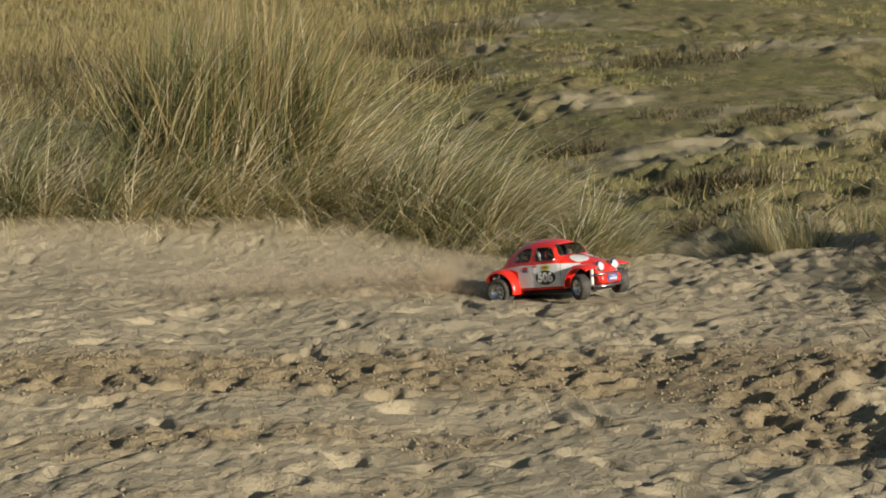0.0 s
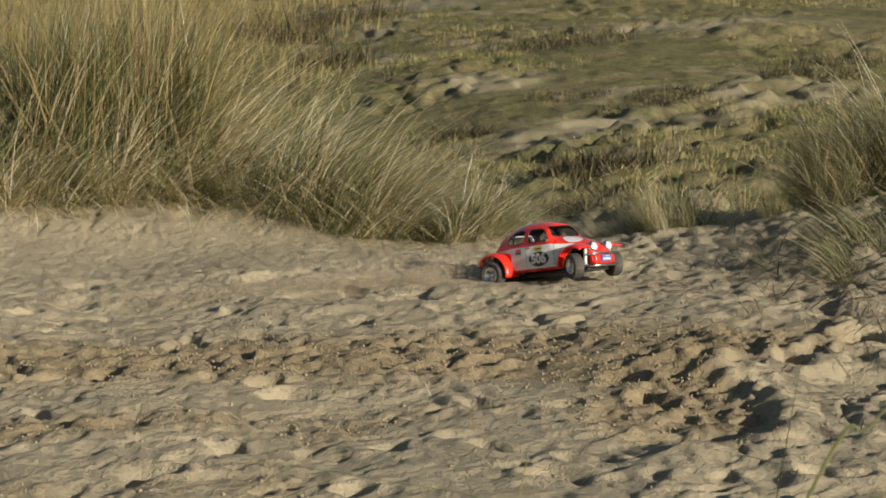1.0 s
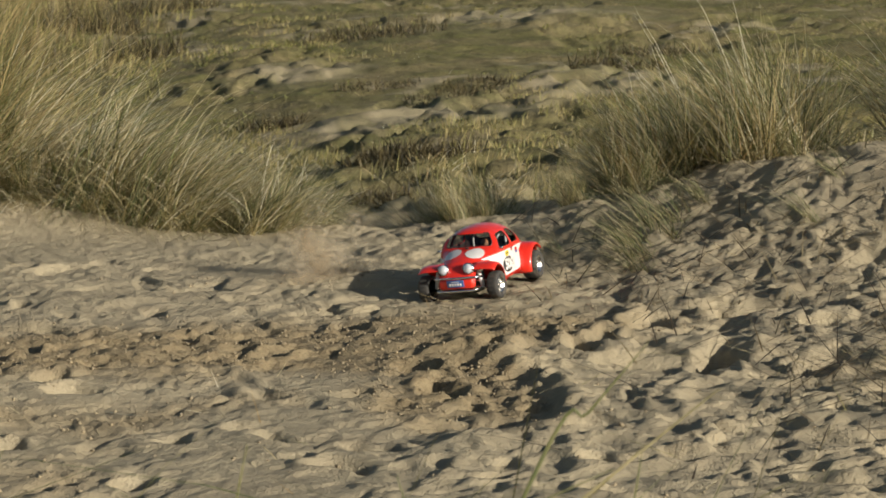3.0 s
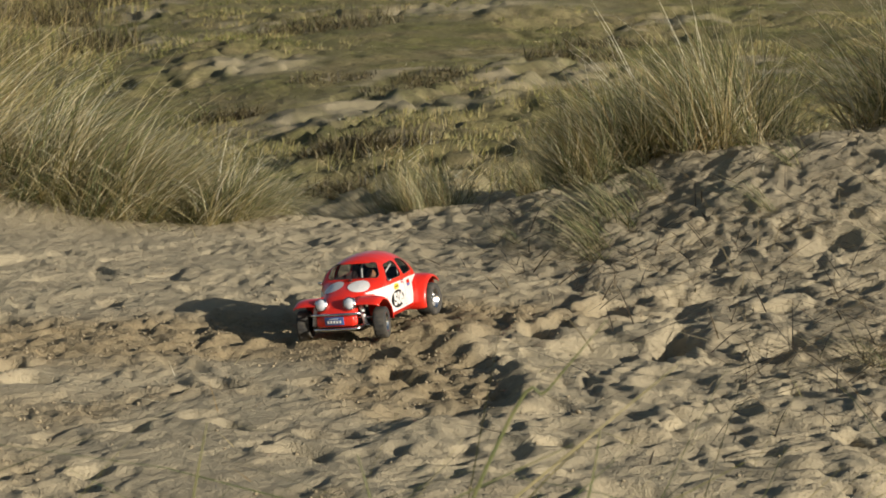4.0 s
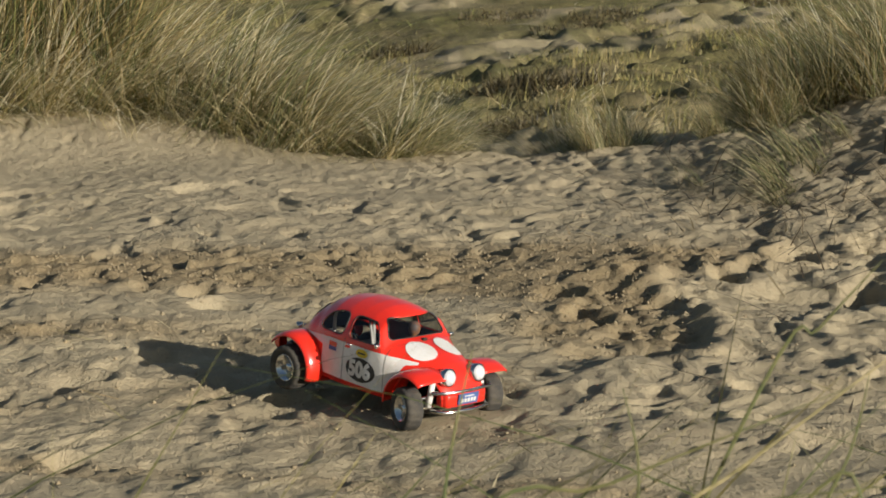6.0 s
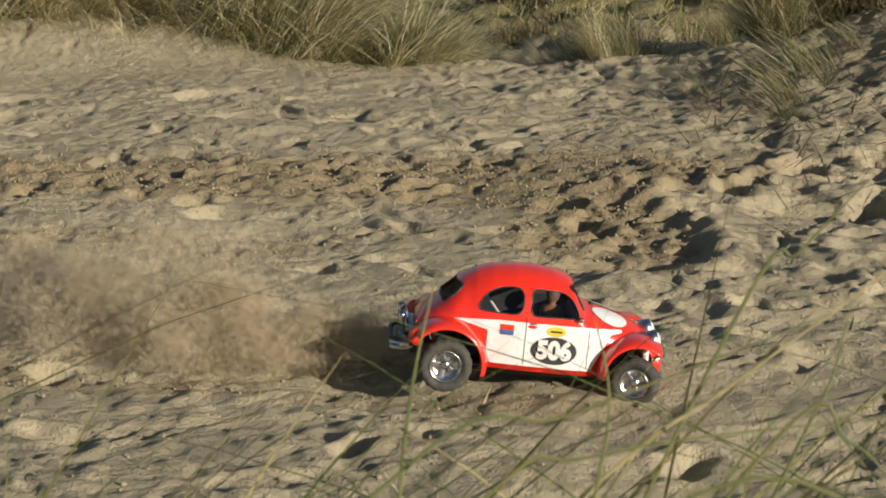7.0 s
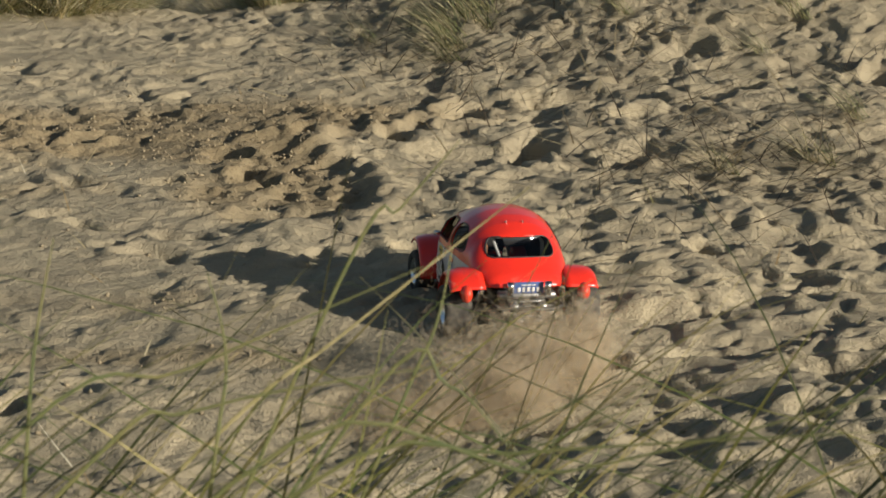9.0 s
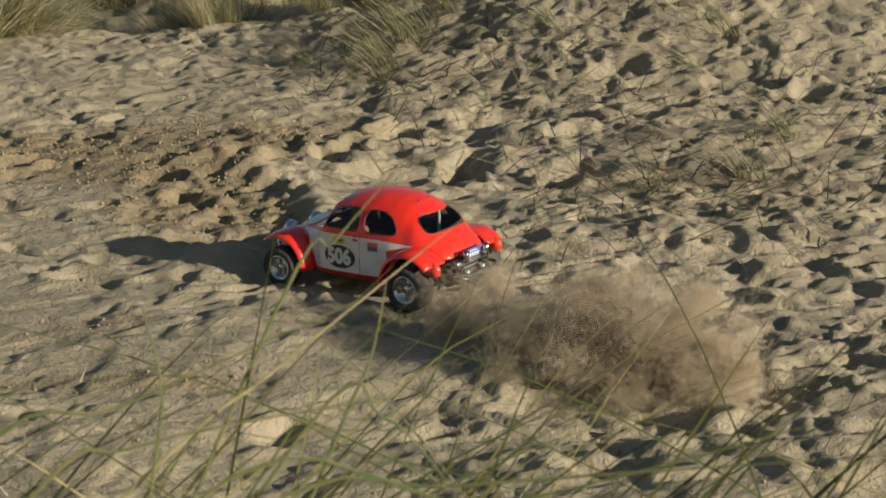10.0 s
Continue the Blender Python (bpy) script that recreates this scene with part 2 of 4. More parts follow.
# hollows left by feet and wheels in the dry sand
HOLLOWS = ((0.13, 4.37, 0.034), (0.41, 4.81, 0.020), (0.08, 4.69, 0.021), (0.56, 3.58, 0.028), (0.61, 3.50, 0.023), (0.86, 3.75, 0.030), (1.04, 3.62, 0.024), (0.87, 3.56, 0.028),
           (0.47, 3.32, 0.020), (0.56, 3.02, 0.024), (0.95, 2.91, 0.024), (0.88, 3.18, 0.020), (0.45, 3.54, 0.020), (0.18, 3.70, 0.024), (-0.08, 3.16, 0.032), (0.07, 3.34, 0.020),
           (1.42, 4.00, 0.038), (1.69, 4.11, 0.046), (1.46, 3.68, 0.041), (1.55, 4.61, 0.020), (0.24, 3.04, 0.020), (0.60, 4.64, 0.020), (0.16, 3.82, 0.020), (0.14, 2.89, 0.020),
           (1.22, 3.83, 0.026), (1.66, 3.55, 0.045), (1.70, 4.36, 0.024), (0.95, 2.73, 0.020), (1.01, 2.61, 0.036), (1.30, 2.70, 0.020))
HOLLOWS_MORE = ((0.65, 3.11, 0.020), (0.76, 2.87, 0.020), (1.08, 2.91, 0.020), (1.60, 3.47, 0.034), (1.63, 4.05, 0.039), (2.05, 3.96, 0.040), (2.13, 4.35, 0.037), (1.53, 3.24, 0.020),
                (1.45, 2.84, 0.020), (1.22, 2.33, 0.024), (1.07, 2.29, 0.020), (1.01, 1.99, 0.029), (0.83, 2.20, 0.020), (1.24, 3.07, 0.020), (0.51, 3.22, 0.020), (0.70, 3.54, 0.020),
                (0.34, 3.28, 0.020), (1.01, 3.32, 0.022), (-0.08, 2.71, 0.021), (-0.09, 2.43, 0.020), (0.28, 2.32, 0.020), (0.67, 2.24, 0.020), (1.32, 2.19, 0.026), (1.54, 2.63, 0.020),
                (2.46, 3.98, 0.036), (1.79, 2.73, 0.020), (1.48, 2.24, 0.020), (0.94, 2.59, 0.020), (-0.39, 4.77, 0.020), (-0.66, 4.86, 0.022), (-0.20, 4.23, 0.020))


def damp_sand(x, y):
    """Where wheels have churned up the darker sand below."""
    w = lattice(x, y, 0.35, 21) * 0.5 + lattice(x, y, 0.11, 22) * 0.3 + lattice(x, y, 0.05, 23) * 0.2
    band = bell(x, y, -0.3, 4.12, 1.5, 0.26) + 0.9 * bell(x, y, 0.75, 4.0, 0.6, 0.22)
    band = band + 0.8 * bell(x, y, -0.2, 3.5, 0.55, 0.12) + 0.6 * bell(x, y, -0.4, 3.05, 0.5, 0.15)
    ring = np.exp(-((np.hypot((x - 0.88) / 0.21, (y - 3.5) / 0.40)) ** 4))
    trail = 0.55 * np.exp(-(((y - 2.62 + 0.35 * (x - 0.1)) / 0.06) ** 2)) * step(-0.8, -0.3, x) * (1 - step(0.55, 0.9, x))
    trail = trail + 0.35 * np.exp(-((np.hypot(x - 0.55, y - 3.15) - 0.42) / 0.09) ** 2) * (x < 0.6)
    return np.clip((band + 0.9 * ring + trail) * 2.1 * (w + 0.25) - 0.30, 0, 1) * (y < 5.8)


def turf_cover(x, y):
    bare = bell(x, y, 3.85, 12.0, 0.46, 0.75) + bell(x, y, 2.25, 13.8, 0.34, 0.5) + bell(x, y, 2.1, 17.3, 0.40, 0.6) + bell(x, y, 3.1, 25.5, 0.8, 1.5) + bell(x, y, 4.8, 17.7, 1.0, 0.8) + bell(x, y, 1.6, 30, 1.0, 1.5)
    bare = bare + 0.9 * bell(x, y, 2.3, 11.2, 1.0, 0.55) + 0.7 * bell(x, y, 2.05, 9.6, 0.45, 0.35) + 0.55 * bell(x, y, 1.7, 7.6, 0.6, 0.7)
    bare = np.clip(bare * (0.15 + 0.9 * lattice(x, y, 0.3, 33) + 0.9 * step(0.35, 0.65, lattice(x, y, 0.17, 38))), 0, 1)
    patches = step(0.62, 0.70, 0.6 * lattice(x, y, 1.15, 34) + 0.25 * lattice(x, y, 0.4, 35) + 0.15 * lattice(x, y, 0.2, 36))
    bare = np.maximum(bare, 0.8 * step(0.45, 0.7, lattice(x, y, 0.19, 39)) * patches * step(8.5, 10, y))
    edge = lip(x) + 0.10 + 0.14 * (lattice(x, y, 0.3, 31) - 0.5)
    return step(0, 0.30, y - edge) * (0.35 + 0.65 * step(6.8, 9, y)) * (1 - 0.68 * bare)


def relief(x, y):
    """Fine relief of trodden sand: wind-softened hummocks, footprints, clods."""
    near = (1 - step(lip(x) + 0.1, lip(x) + 0.9, y)) * step(1.25, 1.75, y) * step(-1.7, -1.2, x) * (1 - step(3.2, 4.0, x))
    damp = damp_sand(x, y)
    side = step(0.45, 1.45, x)
    trodden = (0.30 + 0.50 * side) * (1 - 0.75 * step(5.2, 5.7, y) * (1 - step(0.6, 1.2, x)))
    wx = x + 0.07 * (lattice(x, y, 0.13, 9) - 0.5) + 0.03 * (lattice(x, y, 0.045, 17) - 0.5)
    wy = y + 0.07 * (lattice(x, y, 0.13, 10) - 0.5) + 0.03 * (lattice(x, y, 0.045, 18) - 0.5)

    calm = 0.30 + 0.70 * step(0.38, 0.62, lattice(x, y, 0.36, 26))

    def hummock(scale, seed, lo=0.25, hi=0.75):
        return step(lo, hi, lattice(wx, wy, scale, seed)) - 0.5
    z = 0.030 * (lattice(x, y, 0.42, 1) - 0.5) + 0.014 * trodden * hummock(0.21, 2)
    z = z + 0.024 * calm * trodden * hummock(0.125, 12, 0.3, 0.7) + 0.0150 * (1.15 - 0.6 * calm) * trodden * hummock(0.060, 13, 0.3, 0.7) + (0.0030 + 0.0075 * trodden) * hummock(0.024, 4)
    z = z + 0.013 * damp * hummock(0.045, 14) + 0.009 * damp * (lattice(x, y, 0.019, 19) - 0.5) + 0.0035 * (lattice(wx, wy, 0.014, 20) - 0.5)
    # small scuffs scattered over the smoother sand
    scuff = step(0.70, 0.86, lattice(wx, wy, 0.075, 24)) * step(0.35, 0.65, lattice(x, y, 0.5, 25))
    z = z - 0.014 * scuff * (1 - 0.4 * side)
    rng = np.random.default_rng(11)
    marks = [(cx, cy, r * 1.15, r * rng.uniform(0.85, 1.15)) for cx, cy, r in HOLLOWS + HOLLOWS_MORE]
    for _ in range(260):
        cx, cy = rng.uniform(-1.1, 2.9), rng.uniform(1.7, 5.3)
        marks.append((cx, cy, rng.uniform(0.012, 0.030), rng.uniform(0.006, 0.016) * (0.5 + 0.6 * float(step(0.5, 1.4, cx)))))
    for cx, cy, r, depth in marks:
        turn, long = rng.uniform(0, 3.14), rng.uniform(1.0, 1.7)
        near_it = (abs(x - cx) < 5 * r) & (abs(y - cy) < 5 * r)
        if not near_it.any():
            continue
        dx, dy = wx[near_it] - cx, wy[near_it] - cy
        u = (dx * math.cos(turn) + dy * math.sin(turn)) / (r * long)
        v = (-dx * math.sin(turn) + dy * math.cos(turn)) / r
        q = np.hypot(u, v)
        heap = np.clip(0.5 + 0.6 * u / np.maximum(q, 0.1), 0, 1)
        z[near_it] += -depth * np.exp(-(q ** 3.4)) + 0.35 * depth * heap * np.exp(-(((q - 1.55) / 0.45) ** 2))
    # the bow that wheels have dug: a rut with a wall of thrown sand outside it
    bow = np.hypot((x - 0.86) / 0.155, (y - 3.52) / 0.30)
    arc = step(-0.3, 0.4, (x - 0.86) / 0.155 - 0.5 * (y - 3.52) / 0.30)
    z = z + arc * (-0.014 * np.exp(-(((bow - 1.0) / 0.22) ** 2)) + 0.018 * np.exp(-(((bow - 1.45) / 0.22) ** 2)) - 0.010 * np.exp(-(((bow - 0.55) / 0.15) ** 2)))
    # tyres have levelled the sand along the car's way
    flat = np.zeros_like(z)
    for (_, ax, ay, *_), (_, bx, by, *_) in zip(CAR_WAY, CAR_WAY[1:]):
        k = np.clip(((x - ax) * (bx - ax) + (y - ay) * (by - ay)) / ((bx - ax) ** 2 + (by - ay) ** 2), 0, 1)
        flat = np.maximum(flat, np.exp(-(np.hypot(x - ax - k * (bx - ax), y - ay - k * (by - ay)) / 0.12) ** 2))
    return z * near * (1 - 0.5 * flat)


def spaced(points):
    """Coordinates that run through (place, spacing) pairs with a spacing that changes smoothly."""
    out = [points[0][0]]
    for (a, s), (b, e) in zip(points, points[1:]):
        while out[-1] < b:
            k = min(max((out[-1] - a) / (b - a), 0), 1)
            out.append(out[-1] + s * (e / s) ** k)
    return np.array(out)


def grid_mesh(name, X, Y, Z):
    h, w = X.shape
    me = bpy.data.meshes.new(name)
    idx = np.arange(h * w).reshape(h, w)
    quads = np.stack([idx[:-1, :-1], idx[:-1, 1:], idx[1:, 1:], idx[1:, :-1]], -1).reshape(-1, 4)
    me.vertices.add(h * w)
    me.vertices.foreach_set("co", np.stack([X, Y, Z], -1).astype(np.float32).ravel())
    me.loops.add(quads.size)
    me.loops.foreach_set("vertex_index", quads.ravel().astype(np.int32))
    me.polygons.add(len(quads))
    me.polygons.foreach_set("loop_start", np.arange(0, quads.size, 4, dtype=np.int32))
    me.polygons.foreach_set("use_smooth", np.ones(len(quads), bool))
    me.update(calc_edges=True)
    return me


def build_ground():
    xs = spaced([(-2500, 900), (-60, 8), (-8, 0.6), (-1.3, 0.02), (-0.9, 0.0072), (2.3, 0.0072), (3.2, 0.018), (6, 0.05), (12, 0.4), (60, 6), (2500, 900)])
    ys = spaced([(-2500, 900), (-30, 5), (1.2, 0.08), (1.7, 0.0058), (3.2, 0.0066), (6.0, 0.011), (8.0, 0.03), (14, 0.045), (22, 0.12), (60, 0.8), (400, 15), (3000, 500)])
    X, Y = np.meshgrid(xs, ys)
    me = grid_mesh("ground", X, Y, land(X, Y) + relief(X, Y))
    for name, values in (("damp", damp_sand(X, Y)), ("turf", turf_cover(X, Y))):
        me.attributes.new(name, "FLOAT", "POINT").data.foreach_set("value", values.astype(np.float32).ravel())
    me.materials.append(SAND)
    return tagged(new("ground", me), "pale trodden dune sand with footprints, mossy turf beyond", "sand", kind="structure")


build_ground()


# ---- grass
def blade_mesh(name, base, turn, length, lean, droop, width, mat, segments=5):
    """Many curved tapering blades in one mesh. turn: compass angle of the lean; lean and droop in radians at foot and over the length."""
    n, k = len(base), segments + 1
    s = np.linspace(0, 1, k)
    tilt = lean[:, None] + droop[:, None] * s ** 1.5
    seg = length[:, None] / segments
    run = np.concatenate([np.zeros((n, 1)), np.cumsum(np.sin(tilt[:, :-1]) * seg, 1)], 1)
    rise = np.concatenate([np.zeros((n, 1)), np.cumsum(np.cos(tilt[:, :-1]) * seg, 1)], 1)
    ca, sa = np.cos(turn)[:, None], np.sin(turn)[:, None]
    mid = np.stack([base[:, :1] + run * ca, base[:, 1:2] + run * sa, base[:, 2:] + rise], -1)
    side = np.stack([-np.sin(turn), np.cos(turn), 0 * turn], -1)
    spin = np.random.default_rng(n).uniform(-1.2, 1.2, n)
    along = np.stack([np.cos(turn), np.sin(turn), 0 * turn], -1)
    side = side * np.cos(spin)[:, None] + along * np.sin(spin)[:, None]
    half = 0.5 * width[:, None] * (1 - 0.93 * s ** 1.6)
    off = side[:, None, :] * half[..., None]
    verts = np.stack([mid - off, mid + off], 2).reshape(-1, 3)
    first = (np.arange(n) * 2 * k)[:, None] + 2 * np.arange(segments)[None]
    quads = np.stack([first, first + 1, first + 3, first + 2], -1).reshape(-1, 4)
    me = bpy.data.meshes.new(name)
    me.vertices.add(len(verts))
    me.vertices.foreach_set("co", verts.astype(np.float32).ravel())
    me.loops.add(quads.size)
    me.loops.foreach_set("vertex_index", quads.ravel().astype(np.int32))
    me.polygons.add(len(quads))
    me.polygons.foreach_set("loop_start", np.arange(0, quads.size, 4, dtype=np.int32))
    me.polygons.foreach_set("use_smooth", np.ones(len(quads), bool))
    me.update(calc_edges=True)
    me.materials.append(mat)
    return me


def tussock_mesh(seed, locks, per, mat, lean, droop, spread):
    """A tussock of blades about a metre long before it is scaled, gathered in locks that the wind has laid towards +x."""
    rng = np.random.default_rng(seed)
    n = locks * per
    lock = np.repeat(np.arange(locks), per)
    r, a = 0.20 * np.sqrt(rng.random(locks)), rng.uniform(0, 2 * np.pi, locks)
    foot = np.stack([r * np.cos(a), r * np.sin(a)], -1)
    base = np.concatenate([foot[lock] + rng.normal(0, 0.035, (n, 2)), np.full((n, 1), -0.04)], 1)
    turn = (rng.normal(0, spread, locks) + 0.35 * np.sin(a))[lock] + rng.normal(0, 0.26, n)
    wild = rng.random(n) < 0.14
    turn = np.where(wild, rng.uniform(-3.1, 3.1, n), turn)
    tilt = np.clip(rng.normal(lean, 0.24, locks)[lock] + rng.normal(0, 0.16, n), 0.0, 1.45)
    bend = np.clip(rng.normal(droop, 0.28, locks)[lock] + rng.normal(0, 0.25, n), -0.2, 1.9)
    length = rng.uniform(0.60, 1.05, locks)[lock] * rng.uniform(0.55, 1.1, n)
    return blade_mesh("grass_tussock", base, turn, length, tilt, bend, rng.uniform(0.0042, 0.0088, n), mat)


TUSSOCKS = {
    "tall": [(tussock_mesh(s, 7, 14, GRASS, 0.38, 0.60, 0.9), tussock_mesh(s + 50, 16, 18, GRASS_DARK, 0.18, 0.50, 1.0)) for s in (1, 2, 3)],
    "leaning": [(tussock_mesh(s, 17, 16, GRASS_PALE, 1.02, 1.15, 0.40), tussock_mesh(s + 50, 8, 14, GRASS_GREEN, 0.90, 1.15, 0.50)) for s in (11, 12, 13)],
    "fan": [(tussock_mesh(s, 10, 16, GRASS_PALE, 0.85, 1.35, 0.50), tussock_mesh(s + 50, 14, 16, GRASS_GREEN, 0.75, 1.35, 0.55)) for s in (14, 15, 16)],
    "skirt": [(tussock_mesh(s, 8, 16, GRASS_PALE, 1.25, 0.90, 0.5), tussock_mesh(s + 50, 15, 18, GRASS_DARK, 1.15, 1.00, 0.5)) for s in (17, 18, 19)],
    "upright": [(tussock_mesh(s, 13, 14, GRASS, 0.60, 0.70, 0.8), tussock_mesh(s + 50, 16, 17, GRASS_GREEN, 0.70, 0.85, 0.9)) for s in (5, 6, 7)],
}


def plant(kind, x, y, size, turn, label, group, rng):
    ob = new("grass_tussock")
    ob.matrix_basis = Matrix.LocRotScale((x, y, float(land(x, y))), Euler((0, 0, turn)), (size * rng.uniform(0.9, 1.15), size * rng.uniform(0.9, 1.15), size))
    straw, green = TUSSOCKS[kind][rng.integers(3)]
    for name, me in (("straw_sheaf", straw), ("green_sheaf", green)):
        tagged(new(name, me), "dry straw-coloured blades" if me is straw else "greener blades").parent = ob
    return tagged(ob, label, "grass", group)


def build_tussocks():
    rng = np.random.default_rng(3)
    lie, stand = "wind-bent straw-coloured marram tussock leaning over the sand", "tall green and straw marram tussock on the dune"
    fan, hang = "low green marram tussock swept over by the wind", "dark green marram tussock hanging down over the sand"
    bank, facing = "marram along the bank", "marram on the far bank"
    for i in range(20):
        plant("tall", rng.uniform(-0.44, -0.04), 6.42 + 0.55 * rng.random(), rng.uniform(0.62, 0.86), rng.uniform(-0.7, 0.5), stand, bank, rng)
    for i in range(22):
        x = rng.uniform(-1.8, -0.55)
        plant("leaning", x, float(lip(x)) + 0.12 + 0.7 * rng.random(), rng.uniform(0.54, 0.76), rng.uniform(-0.25, 0.2), lie, bank, rng)
    for i in range(26):
        x = rng.uniform(-0.45, 0.62)
        k = float(step(0.0, 0.65, x))
        plant("leaning", x, float(lip(x)) + 0.10 + (0.6 - 0.2 * k) * rng.random(), rng.uniform(0.54, 0.80) - 0.24 * k, rng.uniform(-0.35, 0.25), lie, bank, rng)
    for i in range(24):
        x = rng.uniform(0.38, 1.00)
        plant("fan", x, float(lip(x)) + 0.06 + 0.55 * rng.random(), rng.uniform(0.40, 0.56) - 0.20 * float(step(0.6, 1.0, x)), rng.uniform(-0.5, 0.3), fan, bank, rng)
    # a skirt that lies over the edge of the sand
    for i in range(24):
        x = -1.25 + 1.9 * i / 23 + rng.uniform(-0.04, 0.04)
        dark = 0.02 < x < 0.40 or rng.random() < 0.35
        plant("skirt" if dark else "leaning", x, float(lip(x)) + rng.uniform(0.02, 0.14), rng.uniform(0.34, 0.50), rng.uniform(-0.9, 0.0), hang if dark else lie, bank, rng)
    # the bank facing it: blades lean the other way
    for i in range(46):
        x = 1.42 + 2.7 * rng.random() ** 1.25
        k = float(step(1.75, 2.5, x))
        plant("upright", x, float(lip(x)) + 0.10 + 0.75 * rng.random(), 0.24 + 0.36 * k + rng.uniform(-0.05, 0.08), math.pi + rng.uniform(-0.5, 0.7), stand, facing, rng)
    sparse = tussock_mesh(21, 9, 8, GRASS_GREEN, 0.75, 0.9, 0.9)
    for x, y, size in ((1.66, 4.74, 0.30), (1.72, 4.84, 0.34), (1.62, 4.62, 0.24), (1.70, 4.76, 0.32), (1.78, 4.90, 0.34), (1.86, 4.98, 0.30), (1.80, 5.02, 0.30), (1.95, 5.05, 0.26), (2.10, 4.66, 0.26), (2.48, 4.43, 0.30), (2.60, 4.70, 0.30), (2.30, 4.90, 0.26), (1.52, 4.95, 0.20), (2.28, 4.20, 0.22), (1.74, 3.34, 0.20), (1.95, 3.36, 0.24), (2.20, 3.62, 0.24)):
        ob = new("grass_tuft", sparse)
        ob.matrix_basis = Matrix.LocRotScale((x, y, float(land(x, y))), Euler((0, 0, math.pi + rng.uniform(-0.7, 0.7))), (size, size, size * 0.75))
        tagged(ob, "small sparse straw tuft bent down to the sand", "grass", "small tufts")


build_tussocks()


def build_far_turf():
    """Tufts and flattened straw over the valley floor, more than one could count, sorted by their tint."""
    rng = np.random.default_rng(8)
    n = 60000
    y = 5.6 + 34 * rng.random(n) ** 1.8
    x = rng.uniform(-0.28, 0.64, n) * y
    cover = turf_cover(x, y)
    patch = lattice(x, y * 0.6, 1.5, 41) * 0.55 + lattice(x, y * 0.7, 0.45, 42) * 0.45
    heathy = step(0.02, 0.18, 0.17 - x / y + 0.10 * (lattice(x, y, 2.2, 45) - 0.5)) * step(11.5, 13, y)
    tall = np.where(heathy > rng.random(n), 0.10 + 0.16 * rng.random(n), 0.030 + 0.16 * np.clip(patch - 0.50, 0, 1))
    tint = np.where(heathy > rng.random(n) * 1.3, rng.integers(0, 2, n), np.where(patch > 0.55, 1 + (lattice(x, y, 0.8, 46) > 0.5), np.where(rng.random(n) < 0.25, 3, 2)))
    front = y < 9.0
    tint = np.where(front, np.where(rng.random(n) < 0.8, 3, 1), tint)
    tall = np.where(front, 0.04 + 0.07 * rng.random(n), tall)
    keep = (cover > 0.25 + 0.3 * (rng.random(n) - 0.5)) & ((patch > 0.40) | (heathy > 0.5) & (patch > 0.38) | front & (patch > 0.36)) & (y > lip(x) + 0.35)
    sorts = (("brown_turf", GRASS_BROWN, "tawny brown grass clumps in the dune valley"), ("dune_turf", GRASS_LOW, "olive grass clumps in the dune valley"),
             ("moss_turf", GRASS_MOSS, "low dark green moss and turf in the valley"), ("pale_turf", GRASS, "flattened straw grass strewn over the valley floor"))
    for k, (name, mat, label) in enumerate(sorts):
        at = np.flatnonzero(keep & (tint == k))[:(4200, 4600, 5200, 3600)[k]]
        per = 13
        pick = np.repeat(at, per)
        m = len(pick)
        base = np.stack([x[pick], y[pick], land(x[pick], y[pick]) - 0.015], -1)
        base[:, :2] += rng.normal(0, 1, (m, 2)) * (0.022 + 0.28 * tall[pick][:, None])
        lean = rng.uniform(0.05, 0.75, m) + 0.45 * (k > 1) + 0.25 * (k == 3)
        me = blade_mesh(name, base, rng.normal(0.1, 1.5, m), tall[pick] * rng.uniform(0.6, 1.5, m), lean, rng.uniform(0.1, 0.8, m), 0.0026 + 0.00030 * base[:, 1], mat, 3)
        tagged(new(name, me), label, "grass", kind="stuff")


def build_scrub():
    """Dark low heath bushes in the hollow behind the sand."""
    rng = np.random.default_rng(19)
    for cx, cy, r, tall in ((1.95, 9.25, 0.17, 0.13), (2.15, 9.05, 0.15, 0.12), (1.72, 8.35, 0.10, 0.10), (1.74, 11.7, 0.14, 0.13), (2.9, 11.9, 0.25, 0.07), (3.2, 12.5, 0.20, 0.08), (2.6, 12.8, 0.22, 0.07), (1.5, 17.7, 0.25, 0.30),
                            (1.2, 20.5, 0.4, 0.40), (0.2, 16.0, 0.4, 0.35), (-1.6, 14.0, 0.5, 0.50), (-2.2, 15.5, 0.6, 0.55), (4.3, 12.9, 0.25, 0.14), (3.4, 17.0, 0.5, 0.2), (5.2, 14.6, 0.4, 0.16), (2.0, 22, 0.5, 0.35)):
        n = 420
        a, q = rng.uniform(0, 6.28, n), np.sqrt(rng.random(n)) * r
        x, y = cx + q * np.cos(a) * 1.4, cy + q * np.sin(a)
        me = blade_mesh("heath_bush", np.stack([x, y, land(x, y) - 0.02], -1), rng.uniform(0, 6.28, n), tall * rng.uniform(0.4, 1.1, n), rng.uniform(0.1, 1.0, n), rng.uniform(0, 0.9, n), rng.uniform(0.006, 0.012, n), SCRUB, 4)
        tagged(new("heath_bush", me), "dark brown low heath bush in the valley", "bush", "heath bushes")


SCRUB = blade_material("heath", ((0.10, 0.08, 0.040), (0.15, 0.12, 0.055), (0.06, 0.05, 0.025), (0.21, 0.17, 0.08)))
build_scrub()
build_far_turf()


